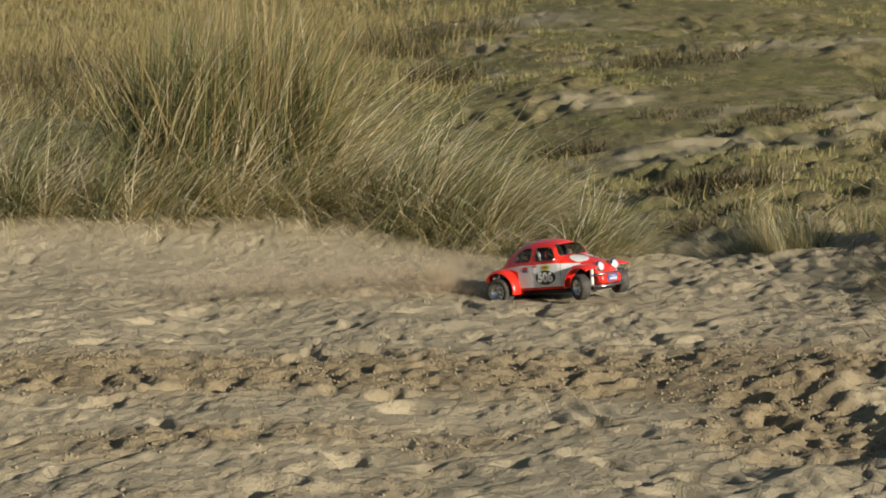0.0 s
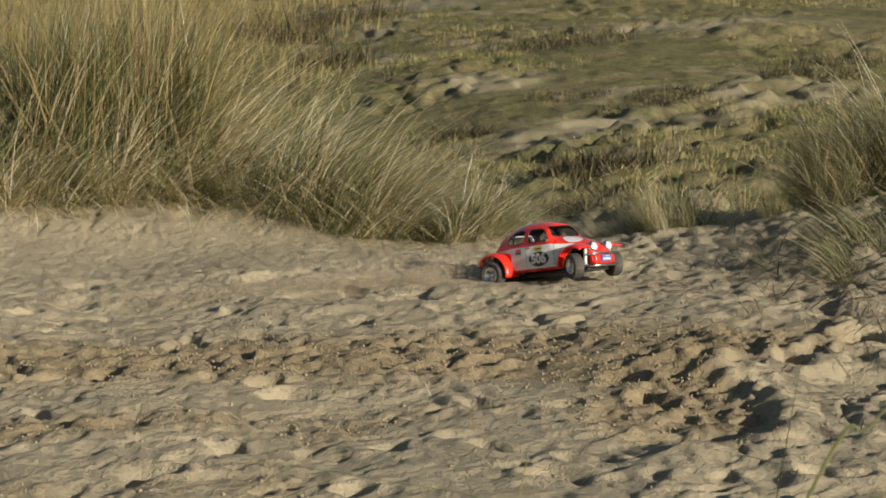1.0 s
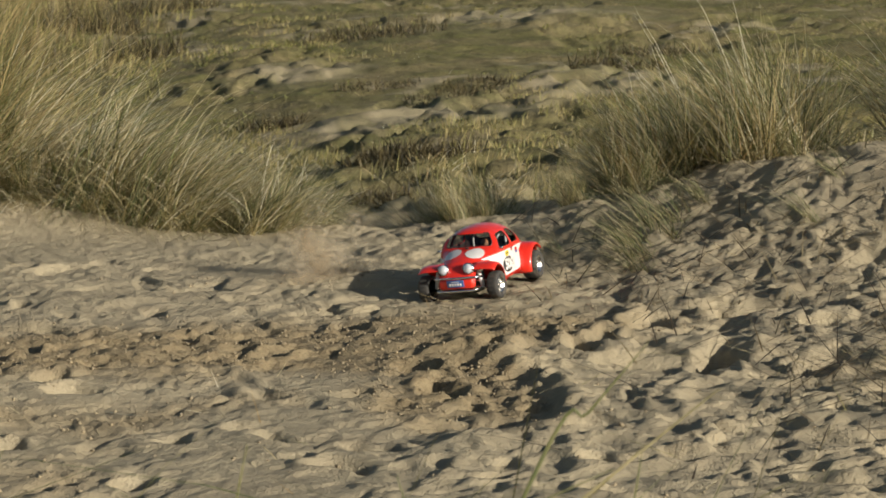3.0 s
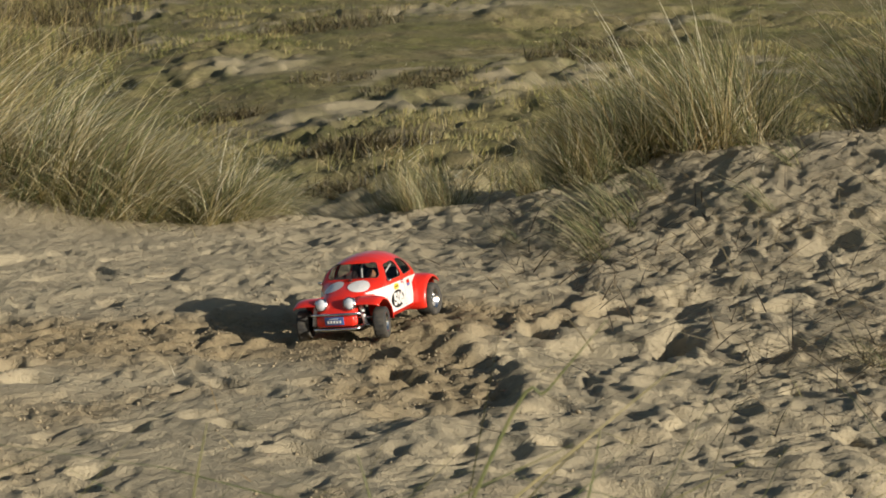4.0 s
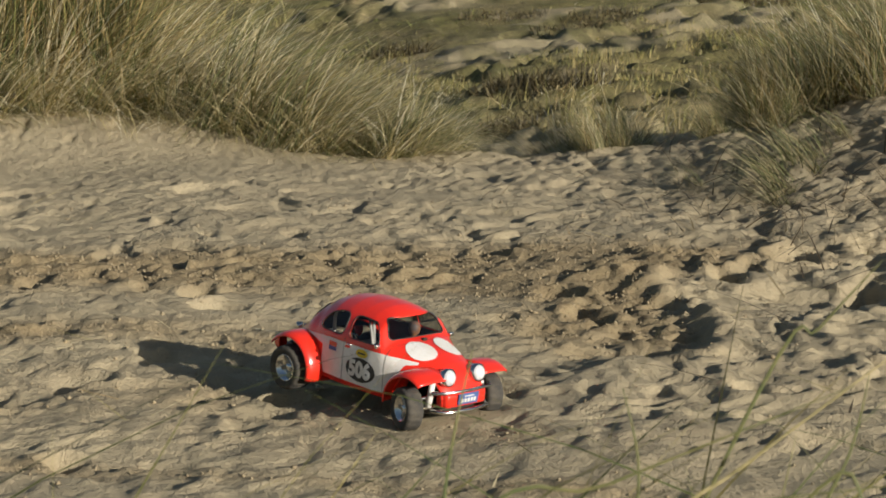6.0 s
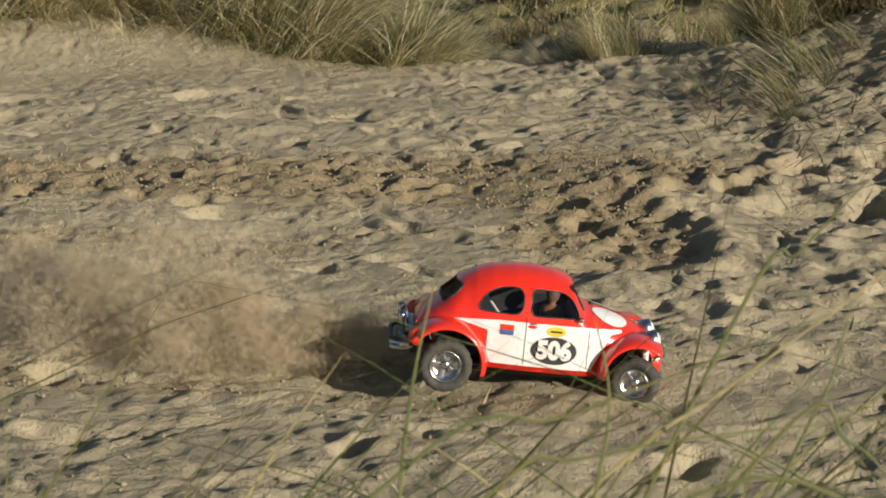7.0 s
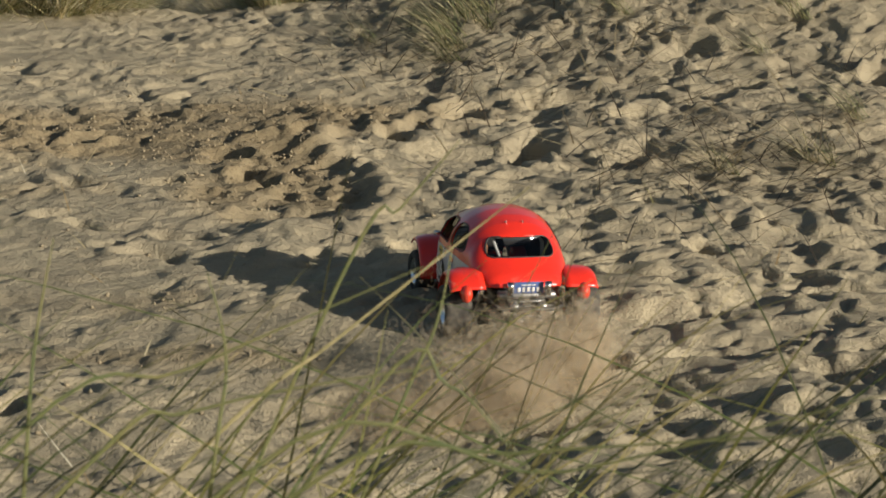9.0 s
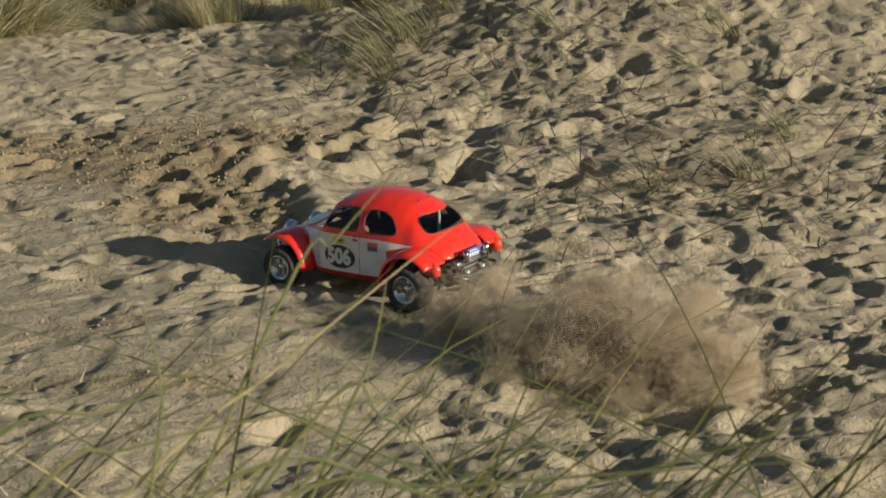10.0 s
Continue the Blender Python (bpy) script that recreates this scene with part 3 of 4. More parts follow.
def build_stems():
    """Dead stems and roots lying about on the bank, and scraps of straw over the sand."""
    rng = np.random.default_rng(14)
    base, tall = [], []
    for cx, cy, r, n in ((1.72, 3.30, 0.14, 70), (1.95, 3.38, 0.20, 110), (1.55, 4.25, 0.20, 50), (1.75, 4.60, 0.22, 80), (2.2, 4.3, 0.30, 90), (2.2, 3.6, 0.3, 90), (1.5, 3.0, 0.25, 40), (2.5, 5.2, 0.4, 160), (1.9, 5.2, 0.35, 190), (1.6, 4.75, 0.22, 120), (2.4, 4.7, 0.4, 160), (1.75, 3.9, 0.3, 70)):
        n = int(1.7 * n)
        p = rng.normal(0, r, (n, 2)) + (cx, cy)
        base += [(x, y, float(land(x, y)) + 0.012) for x, y in p]
        tall += list(rng.uniform(0.06, 0.28, n))
    n = len(base)
    me = blade_mesh("dead_stems", np.array(base), rng.normal(0.2, 1.1, n) + np.pi * (rng.random(n) < 0.4), np.array(tall), rng.uniform(1.1, 1.5, n), rng.uniform(0.0, 0.6, n), rng.uniform(0.0018, 0.004, n), TWIG, 6)
    tagged(new("dead_stems", me), "tangled dead stems and roots lying on the sand bank", "dry stems", kind="stuff")
    n = 190
    x, y = rng.uniform(-0.9, 2.2, n), rng.uniform(1.9, 5.4, n)
    base = np.stack([x, y, land(x, y) + 0.015], -1)
    me = blade_mesh("straw_scraps", base, rng.uniform(0, 6.3, n), rng.uniform(0.03, 0.13, n), rng.uniform(1.25, 1.55, n), rng.uniform(-0.1, 0.25, n), rng.uniform(0.0016, 0.0035, n), GRASS, 3)
    tagged(new("straw_scraps", me), "short scraps of pale straw strewn on the sand", "straw", kind="stuff")


def build_clods():
    """Crumbs and clods of damp sand where wheels have dug."""
    rng = np.random.default_rng(15)
    x, y = rng.uniform(-0.9, 1.6, 60000), rng.uniform(1.8, 5.0, 60000)
    keep = damp_sand(x, y) + 0.05 > rng.random(60000) * 1.1
    x, y = x[keep][:7000], y[keep][:7000]
    z = land(x, y) + relief(x, y)
    size = 0.0012 + 0.0036 * rng.random(len(x)) ** 4
    tetra_cloud("sand_clods", np.stack([x, y, z + size * 0.3], -1), size, CLOD, "loose damp brown crumbs of churned sand", rng)


def tetra_cloud(name, centre, size, mat, label, rng):
    """Many small angular grains in one mesh (six corners each)."""
    n = len(centre)
    corner = np.array([(1, 0, 0), (-1, 0, 0), (0, 1, 0), (0, -1, 0), (0, 0, 1), (0, 0, -1)], float)
    tri = np.array([(0, 2, 4), (2, 1, 4), (1, 3, 4), (3, 0, 4), (2, 0, 5), (1, 2, 5), (3, 1, 5), (0, 3, 5)])
    verts = centre[:, None] + corner[None] * size[:, None, None] * rng.uniform(0.6, 1.3, (n, 6, 1)) + rng.normal(0, 0.2, (n, 6, 3)) * size[:, None, None]
    tris = (tri[None] + 6 * np.arange(n)[:, None, None]).reshape(-1, 3)
    me = bpy.data.meshes.new(name)
    me.vertices.add(6 * n)
    me.vertices.foreach_set("co", verts.astype(np.float32).ravel())
    me.loops.add(tris.size)
    me.loops.foreach_set("vertex_index", tris.ravel().astype(np.int32))
    me.polygons.add(len(tris))
    me.polygons.foreach_set("loop_start", np.arange(0, tris.size, 3, dtype=np.int32))
    me.update(calc_edges=True)
    me.materials.append(mat)
    return tagged(new(name, me), label, "sand", kind="stuff")


CLOD = material("damp_clods", (0.33, 0.265, 0.160), 0.95, 0, (0.24, 0.19, 0.115), 30)
SPRAY = material("flying_sand", (0.42, 0.335, 0.205), 0.95, 0, (0.33, 0.25, 0.145), 9)
build_stems()
build_clods()


def build_near_grass():
    """The marram that stands just before the camera: long blades bowed to one side over a thicket of short ones."""
    rng = np.random.default_rng(17)
    n, short = 42, 230
    right = rng.random(n + short) < 0.72
    turn = np.where(right, rng.normal(0.0, 0.4, n + short), np.pi + rng.normal(0, 0.4, n + short))
    lean = np.concatenate([np.where(right[:n], rng.uniform(0.2, 0.95, n), rng.uniform(0.02, 0.35, n)), rng.uniform(0.35, 1.0, short)])
    droop = np.concatenate([rng.uniform(-0.1, 0.35, n), rng.uniform(0.3, 0.9, short)])
    tall = np.concatenate([rng.uniform(0.40, 0.56, n), rng.uniform(0.34, 0.455, short)])
    length = tall / np.cos(lean + 0.35 * droop) ** 0.9
    bx = np.concatenate([rng.uniform(-0.25, 0.75, n), rng.uniform(0.0, 1.0, short)]) - np.cos(turn) * np.sin(lean) * length * 0.8
    by = np.concatenate([rng.uniform(1.00, 1.30, n), rng.uniform(0.98, 1.25, short)])
    # blades that bow right over, one across the other
    bowed = 60
    turn = np.concatenate([turn, rng.normal(0.05, 0.3, bowed)])
    lean, droop = np.concatenate([lean, rng.uniform(0.2, 0.5, bowed)]), np.concatenate([droop, rng.uniform(0.95, 1.45, bowed)])
    length = np.concatenate([length, rng.uniform(0.56, 0.70, bowed)])
    bx, by = np.concatenate([bx, rng.uniform(-0.25, 0.50, bowed)]), np.concatenate([by, rng.uniform(0.98, 1.25, bowed)])
    base = np.stack([bx, by, land(bx, by) - 0.02], -1)
    me = blade_mesh("near_grass", base, turn, length, lean, droop, np.concatenate([rng.uniform(0.0035, 0.0065, n), rng.uniform(0.004, 0.0072, short), rng.uniform(0.0035, 0.0062, bowed)]), GRASS_NEAR, 9)
    tagged(new("near_grass", me), "long green marram blades bowing close before the view", "grass", kind="stuff")


build_near_grass()

# single long stalks before the camera: three places along each, above the foot
STALKS = (
    (0.275, 1.188, 0.351, 0.360, 1.168, 0.425, 0.478, 1.129, 0.530), (0.141, 1.107, 0.394, 0.249, 1.091, 0.440, 0.384, 1.056, 0.503),
    (0.164, 1.034, 0.391, 0.242, 1.021, 0.439, 0.384, 0.982, 0.467), (0.405, 1.186, 0.355, 0.432, 1.177, 0.426, 0.442, 1.174, 0.480),
    (0.358, 1.096, 0.405, 0.408, 1.080, 0.420, 0.444, 1.067, 0.381), (0.162, 1.185, 0.333, 0.172, 1.184, 0.430, 0.186, 1.182, 0.502),
    (0.278, 1.167, 0.328, 0.289, 1.165, 0.419, 0.278, 1.167, 0.478), (0.246, 0.970, 0.412, 0.391, 0.927, 0.432, 0.567, 0.839, 0.458),
    (0.275, 0.963, 0.403, 0.419, 0.915, 0.423, 0.566, 0.840, 0.478), (0.366, 1.179, 0.460, 0.404, 1.167, 0.511, 0.440, 1.155, 0.557))


def build_stalks():
    """Each stalk: a thin tapering stem from the ground through its three places."""
    for i, row in enumerate(STALKS):
        a, b, c = (Vector(row[k:k + 3]) for k in (0, 3, 6))
        reach = min(a.z / max(b.z - a.z, 0.02), 5.0, 0.36 / max(abs(b.x - a.x), 0.02))
        foot = a + (a - b) * reach
        foot.z = float(land(foot.x, foot.y)) - 0.02
        knots = [foot, a, b, c]
        pts = []
        for k in range(3):
            p0, p1, p2, p3 = knots[max(k - 1, 0)], knots[k], knots[k + 1], knots[min(k + 2, 3)]
            for t in np.linspace(0, 1, 7)[:-1]:
                pts.append(0.5 * ((2 * p1) + (p2 - p0) * t + (2 * p0 - 5 * p1 + 4 * p2 - p3) * t * t + (3 * p1 - p0 - 3 * p2 + p3) * t ** 3))
        pts.append(c)
        pale = i == 0
        bm = bmesh.new()
        rings = []
        for k, p in enumerate(pts):
            d = (pts[min(k + 1, len(pts) - 1)] - pts[max(k - 1, 0)]).normalized()
            u = d.cross(Vector((0, 1, 0))).normalized()
            v = d.cross(u)
            r = (0.0017 if pale else 0.0015) * (1 - 0.8 * (k / (len(pts) - 1)) ** 2)
            rings.append([bm.verts.new(p + (u * math.cos(q) + v * math.sin(q) * 0.5) * r) for q in np.linspace(0, 2 * math.pi, 7)[:-1]])
        for g, h in zip(rings, rings[1:]):
            for q in range(6):
                bm.faces.new((g[q], g[(q + 1) % 6], h[(q + 1) % 6], h[q]))
        me = bpy.data.meshes.new("grass_stalk")
        bm.to_mesh(me)
        bm.free()
        me.materials.append(PALE_STALK if pale else GREEN_STALK)
        tagged(new("grass_stalk", me), "pale dry marram stalk bowing before the view" if pale else "long green marram stalk bowing before the view", "grass", "stalks near the camera")


PALE_STALK = material("pale_stalk", (0.42, 0.35, 0.18), 0.6, 0, (0.20, 0.18, 0.07), 25)
GREEN_STALK = material("green_stalk", (0.085, 0.105, 0.035), 0.55, 0, (0.16, 0.15, 0.055), 18)
build_stalks()


def spray(seed, grains, blobs, grain):
    """A burst of flying sand: grains thrown about a few centres (x, y, z, spread along x, y, z, share)."""
    rng = np.random.default_rng(seed)
    share = np.array([b[6] for b in blobs])
    pick = rng.choice(len(blobs), grains, p=share / share.sum())
    b = np.array(blobs)[pick]
    # lumps within each burst, and looser sand between them
    lumps = rng.normal(0, 1, (40, 3))
    lump = rng.choice(40, grains, p=(lambda w: w / w.sum())(rng.random(40) ** 2 + 0.1))
    loose = (rng.random(grains) < 0.22)[:, None]
    girth = rng.uniform(0.14, 0.48, 40)[lump][:, None]
    puff = rng.normal(0, 1, (grains, 3))
    centre = b[:, :3] + b[:, 3:6] * np.where(loose, puff * 1.1, lumps[lump] * 0.95 + puff * girth)
    centre[:, 2] = np.abs(centre[:, 2])
    solid = grains // 120
    size = grain * (0.45 + rng.random(solid) ** 4 * 1.8)
    ob = tetra_cloud("sand_spray", centre[:solid], size, SPRAY, "burst of dry sand thrown up by the wheels", rng)
    # the finest dust: specks that let most light through
    haze = centre[solid:]
    n = len(haze)
    haze = np.repeat(haze, 3, 0) + rng.normal(0, 0.007, (3 * n, 3))
    n = 3 * n
    verts = haze[:, None] + rng.normal(0, 0.0046, (n, 3, 3))
    me = bpy.data.meshes.new("dust_haze")
    me.vertices.add(3 * n)
    me.vertices.foreach_set("co", verts.astype(np.float32).ravel())
    me.loops.add(3 * n)
    me.loops.foreach_set("vertex_index", np.arange(3 * n, dtype=np.int32))
    me.polygons.add(n)
    me.polygons.foreach_set("loop_start", np.arange(0, 3 * n, 3, dtype=np.int32))
    me.update(calc_edges=True)
    me.materials.append(DUST)
    dust = tagged(new("dust_haze", me), "thin veil of fine dust", kind="stuff")
    dust.parent = ob
    return ob


def dust_material():
    m = bpy.data.materials.new("fine_dust")
    m.use_nodes = True
    nt = m.node_tree
    thin, lit, through_it, both, mix = (nt.nodes.new(k) for k in ("ShaderNodeBsdfTransparent", "ShaderNodeBsdfDiffuse", "ShaderNodeBsdfTranslucent", "ShaderNodeMixShader", "ShaderNodeMixShader"))
    for n in (lit, through_it):
        n.inputs["Color"].default_value = (0.66, 0.555, 0.39, 1)
    both.inputs["Fac"].default_value, mix.inputs["Fac"].default_value = 0.5, 0.085
    nt.links.new(lit.outputs["BSDF"], both.inputs[1])
    nt.links.new(through_it.outputs["BSDF"], both.inputs[2])
    nt.links.new(thin.outputs["BSDF"], mix.inputs[1])
    nt.links.new(both.outputs["Shader"], mix.inputs[2])
    nt.links.new(mix.outputs["Shader"], nt.nodes["Material Output"].inputs["Surface"])
    return m


DUST = dust_material()


# ---- the model car
def part(name, me, mat, parent, label=""):
    """Link a mesh (or a bmesh) as one mesh object under a thing or a part."""
    if isinstance(me, bmesh.types.BMesh):
        data = bpy.data.meshes.new(name)
        me.to_mesh(data)
        me.free()
        me = data
    ob = new(name, me)
    if mat is not None and not me.materials:
        me.materials.append(mat)
    for p in me.polygons:
        p.use_smooth = True
    ob.parent = parent
    return tagged(ob, label)


def curve_of(points):
    xs, vs = zip(*points)

    def value(x):
        return np.interp(x, xs, vs)
    return value


TOP = curve_of([(-0.168, 0.080), (-0.160, 0.092), (-0.150, 0.100), (-0.136, 0.113), (-0.124, 0.127), (-0.110, 0.139), (-0.092, 0.149), (-0.070, 0.1555), (-0.040, 0.1590), (-0.010, 0.1585),
                (0.012, 0.1555), (0.030, 0.150), (0.038, 0.145), (0.044, 0.134), (0.050, 0.1225), (0.054, 0.1160), (0.062, 0.1135), (0.085, 0.1085), (0.110, 0.101), (0.130, 0.092), (0.147, 0.080), (0.157, 0.067), (0.162, 0.054)])
WIDE = curve_of([(-0.168, 0.042), (-0.160, 0.052), (-0.140, 0.063), (-0.115, 0.071), (-0.080, 0.077), (-0.030, 0.080), (0.030, 0.079), (0.055, 0.076), (0.075, 0.070), (0.100, 0.064), (0.130, 0.058), (0.150, 0.051), (0.157, 0.045), (0.162, 0.037)])
LOW = curve_of([(-0.168, 0.074), (-0.140, 0.070), (-0.118, 0.060), (-0.098, 0.037), (-0.080, 0.033), (0.070, 0.031), (0.100, 0.036), (0.162, 0.036)])
BULGE = curve_of([(-0.168, 2.8), (-0.110, 3.7), (-0.050, 4.5), (0.000, 4.8), (0.028, 5.6), (0.040, 7.5), (0.052, 11.0), (0.060, 9.0), (0.080, 5.5), (0.110, 4.0), (0.162, 3.0)])


def half_width(x, z):
    u = np.clip((z - LOW(x)) / (TOP(x) - LOW(x)), 0, 1)
    return WIDE(x) * np.sqrt(np.clip(1 - u ** BULGE(x), 0, 1))


def quad_grid(pts, closed=False):
    """A bmesh of quads over a grid of points."""
    bm = bmesh.new()
    rows = [[bm.verts.new(p) for p in row] for row in pts]
    for a, b in zip(rows, rows[1:]):
        n = len(a)
        for i in range(n if closed else n - 1):
            bm.faces.new((a[i], a[(i + 1) % n], b[(i + 1) % n], b[i]))
    return bm, rows


def prism(outline, axis, lo, hi):
    """A closed prism over an outline in the plane across the given axis ('x' or 'y')."""
    bm = bmesh.new()
    def place(p, d):
        return (p[0], d, p[1]) if axis == "y" else (d, p[0], p[1])
    a, b = [bm.verts.new(place(p, lo)) for p in outline], [bm.verts.new(place(p, hi)) for p in outline]
    n = len(a)
    bm.faces.new(a), bm.faces.new(b[::-1])
    for i in range(n):
        bm.faces.new((a[i], b[i], b[(i + 1) % n], a[(i + 1) % n]))
    bmesh.ops.recalc_face_normals(bm, faces=bm.faces)
    return bm


def rounded(corners, r=0.006, steps=5):
    """An outline with its corners rounded off."""
    out, n = [], len(corners)
    for i in range(n):
        p, q, s = (Vector(corners[k % n]) for k in (i - 1, i, i + 1))
        a, b = q + (p - q).normalized() * min(r, (p - q).length * 0.45), q + (s - q).normalized() * min(r, (s - q).length * 0.45)
        for k in range(steps + 1):
            t = k / steps
            out.append(tuple(a * (1 - t) ** 2 + q * 2 * t * (1 - t) + b * t * t))
    return out


SIDE_BACK = rounded([(-0.092, 0.107), (-0.030, 0.106), (-0.029, 0.1385), (-0.055, 0.139), (-0.078, 0.130)], 0.014)
SIDE_FRONT = rounded([(-0.019, 0.106), (0.047, 0.107), (0.037, 0.128), (0.022, 0.1375), (-0.019, 0.1395)], 0.009)
SCREEN = rounded([(-0.060, 0.1145), (0.060, 0.1145), (0.048, 0.1435), (-0.048, 0.1435)], 0.010)
BACKLIGHT = rounded([(-0.050, 0.1085), (0.050, 0.1085), (0.043, 0.1330), (-0.043, 0.1330)], 0.013)


def cut_mesh(me, cutters, thick):
    """The mesh made solid and cut by the prisms, as a plain mesh."""
    shell = new("shell", me)
    s = shell.modifiers.new("solid", "SOLIDIFY")
    s.thickness, s.offset, s.material_offset = thick, -1, 1
    tools = []
    for bm in cutters:
        data = bpy.data.meshes.new("cutter")
        bm.to_mesh(data)
        bm.free()
        tools.append(new("cutter", data))
        b = shell.modifiers.new("cut", "BOOLEAN")
        b.operation, b.object, b.solver = "DIFFERENCE", tools[-1], "EXACT"
    bpy.context.view_layer.update()
    done = bpy.data.meshes.new_from_object(shell.evaluated_get(bpy.context.evaluated_depsgraph_get()))
    for o in (shell, *tools):
        data = o.data
        bpy.data.objects.remove(o)
        bpy.data.meshes.remove(data)
    return done


def body_mesh():
    xs = np.concatenate([np.linspace(-0.168, 0.034, 64), np.linspace(0.037, 0.060, 14), np.linspace(0.064, 0.162, 34)])
    rows = []
    for x in xs:
        ring = []
        for th in np.linspace(0, math.pi, 61):
            u = abs(math.sin(th)) ** (2 / float(BULGE(x)))
            ring.append((x, WIDE(x) * math.cos(th), LOW(x) + (TOP(x) - LOW(x)) * u))
        rows.append(ring)
    bm, grid = quad_grid(rows)
    bm.faces.new(grid[0]), bm.faces.new(grid[-1][::-1])
    bmesh.ops.recalc_face_normals(bm, faces=bm.faces)
    me = bpy.data.meshes.new("body")
    bm.to_mesh(me)
    bm.free()
    me.materials.append(RED)
    me.materials.append(BLACK)
    arch = [[(cx + 0.046 * math.cos(a), 0.037 + 0.046 * math.sin(a)) for a in np.linspace(0, 2 * math.pi, 33)[:-1]] for cx in (-0.126, 0.126)]
    cutters = [prism(SIDE_BACK, "y", -0.2, 0.2), prism(SIDE_FRONT, "y", -0.2, 0.2), prism(SCREEN, "x", 0.0, 0.2), prism(BACKLIGHT, "x", -0.2, -0.06)]
    cutters += [prism(a, "y", lo, hi) for a in arch for lo, hi in ((0.045, 0.2), (-0.2, -0.045))]
    return cut_mesh(me, cutters, 0.0022)


def skin_patch(side, lo, hi, x0, x1, nx=40, nz=10, lift=0.0007):
    """A patch that lies on the flank between the heights lo(x) and hi(x)."""
    rows = [[(x, side * (half_width(x, z) + lift), z) for z in np.linspace(lo(x), hi(x), nz)] for x in np.linspace(x0, x1, nx)]
    return quad_grid(rows)[0]


def skin_disc(side, cx, cz, rx, rz, lift, rings=5, n=40):
    rows = [[(cx + rx * r * math.cos(a), side * (half_width(cx + rx * r * math.cos(a), cz + rz * r * math.sin(a)) + lift), cz + rz * r * math.sin(a))
             for a in np.linspace(0, 2 * math.pi, n + 1)[:-1]] for r in np.linspace(0.02, 1, rings)]
    bm, g = quad_grid(rows, True)
    bm.faces.new(g[0])
    return bm


def number_mesh(text, size):
    """Text as a flat mesh in the x/y plane, centred."""
    data = bpy.data.curves.new("number", "FONT")
    data.body, data.size, data.align_x, data.align_y = text, size, "CENTER", "CENTER"
    data.offset = size * 0.055
    data.resolution_u = 4
    ob = new("number", data)
    bpy.context.view_layer.update()
    me = bpy.data.meshes.new_from_object(ob.evaluated_get(bpy.context.evaluated_depsgraph_get()))
    bpy.data.objects.remove(ob)
    bpy.data.curves.remove(data)
    return me


def tube(points, r, n=8, closed=False):
    """A round tube along a line of points."""
    pts = [Vector(p) for p in points]
    rows = []
    for i, p in enumerate(pts):
        d = (pts[min(i + 1, len(pts) - 1)] - pts[max(i - 1, 0)]).normalized()
        a = d.orthogonal().normalized() if abs(d.z) > 0.95 else d.cross(Vector((0, 0, 1))).normalized()
        b = d.cross(a)
        rows.append([p + (a * math.cos(t) + b * math.sin(t)) * r for t in np.linspace(0, 2 * math.pi, n + 1)[:-1]])
    bm, g = quad_grid(rows, True)
    bm.faces.new(g[0][::-1]), bm.faces.new(g[-1])
    bmesh.ops.recalc_face_normals(bm, faces=bm.faces)
    return bm


def block(x0, x1, y0, y1, z0, z1, r=0.0015):
    bm = bmesh.new()
    bmesh.ops.create_cube(bm, size=1, matrix=Matrix.LocRotScale(((x0 + x1) / 2, (y0 + y1) / 2, (z0 + z1) / 2), None, (x1 - x0, y1 - y0, z1 - z0)))
    bmesh.ops.bevel(bm, geom=bm.edges[:], offset=r, segments=2, affect="EDGES", profile=0.5)
    return bm


def lathe(profile, n=32):
    """Turn a profile of (radius, y) about the y axis."""
    rows = [[(r * math.cos(a), y, r * math.sin(a)) for a in np.linspace(0, 2 * math.pi, n + 1)[:-1]] for r, y in profile]
    bm, g = quad_grid(rows, True)
    bmesh.ops.recalc_face_normals(bm, faces=bm.faces)
    return bm


def joined(*bms):
    out = bmesh.new()
    for bm in bms:
        me = bpy.data.meshes.new("piece")
        bm.to_mesh(me)
        bm.free()
        out.from_mesh(me)
        bpy.data.meshes.remove(me)
    return out


def fender(axle_x, side, a0, a1, y_in, y_out, r, flare):
    """A mudguard arched over a wheel, rolled down at its outer edge."""
    rows = []
    for a in np.linspace(radians(a0), radians(a1), 30):
        row = []
        for k in np.linspace(0, 1, 11):
            y = y_in + (y_out - y_in) * math.sin(k * math.pi / 2) ** 0.9
            rr = r - 0.009 * (1 - math.cos(k * math.pi / 2)) ** 1.6 + flare * math.cos(a) * (0.5 + 0.5 * k)
            row.append((axle_x + rr * math.cos(a), side * y, 0.037 + rr * math.sin(a)))
        rows.append(row)
    bm = quad_grid(rows)[0]
    bmesh.ops.recalc_face_normals(bm, faces=bm.faces)
    me = bpy.data.meshes.new("fender")
    bm.to_mesh(me)
    bm.free()
    return cut_mesh(me, [], 0.0016)


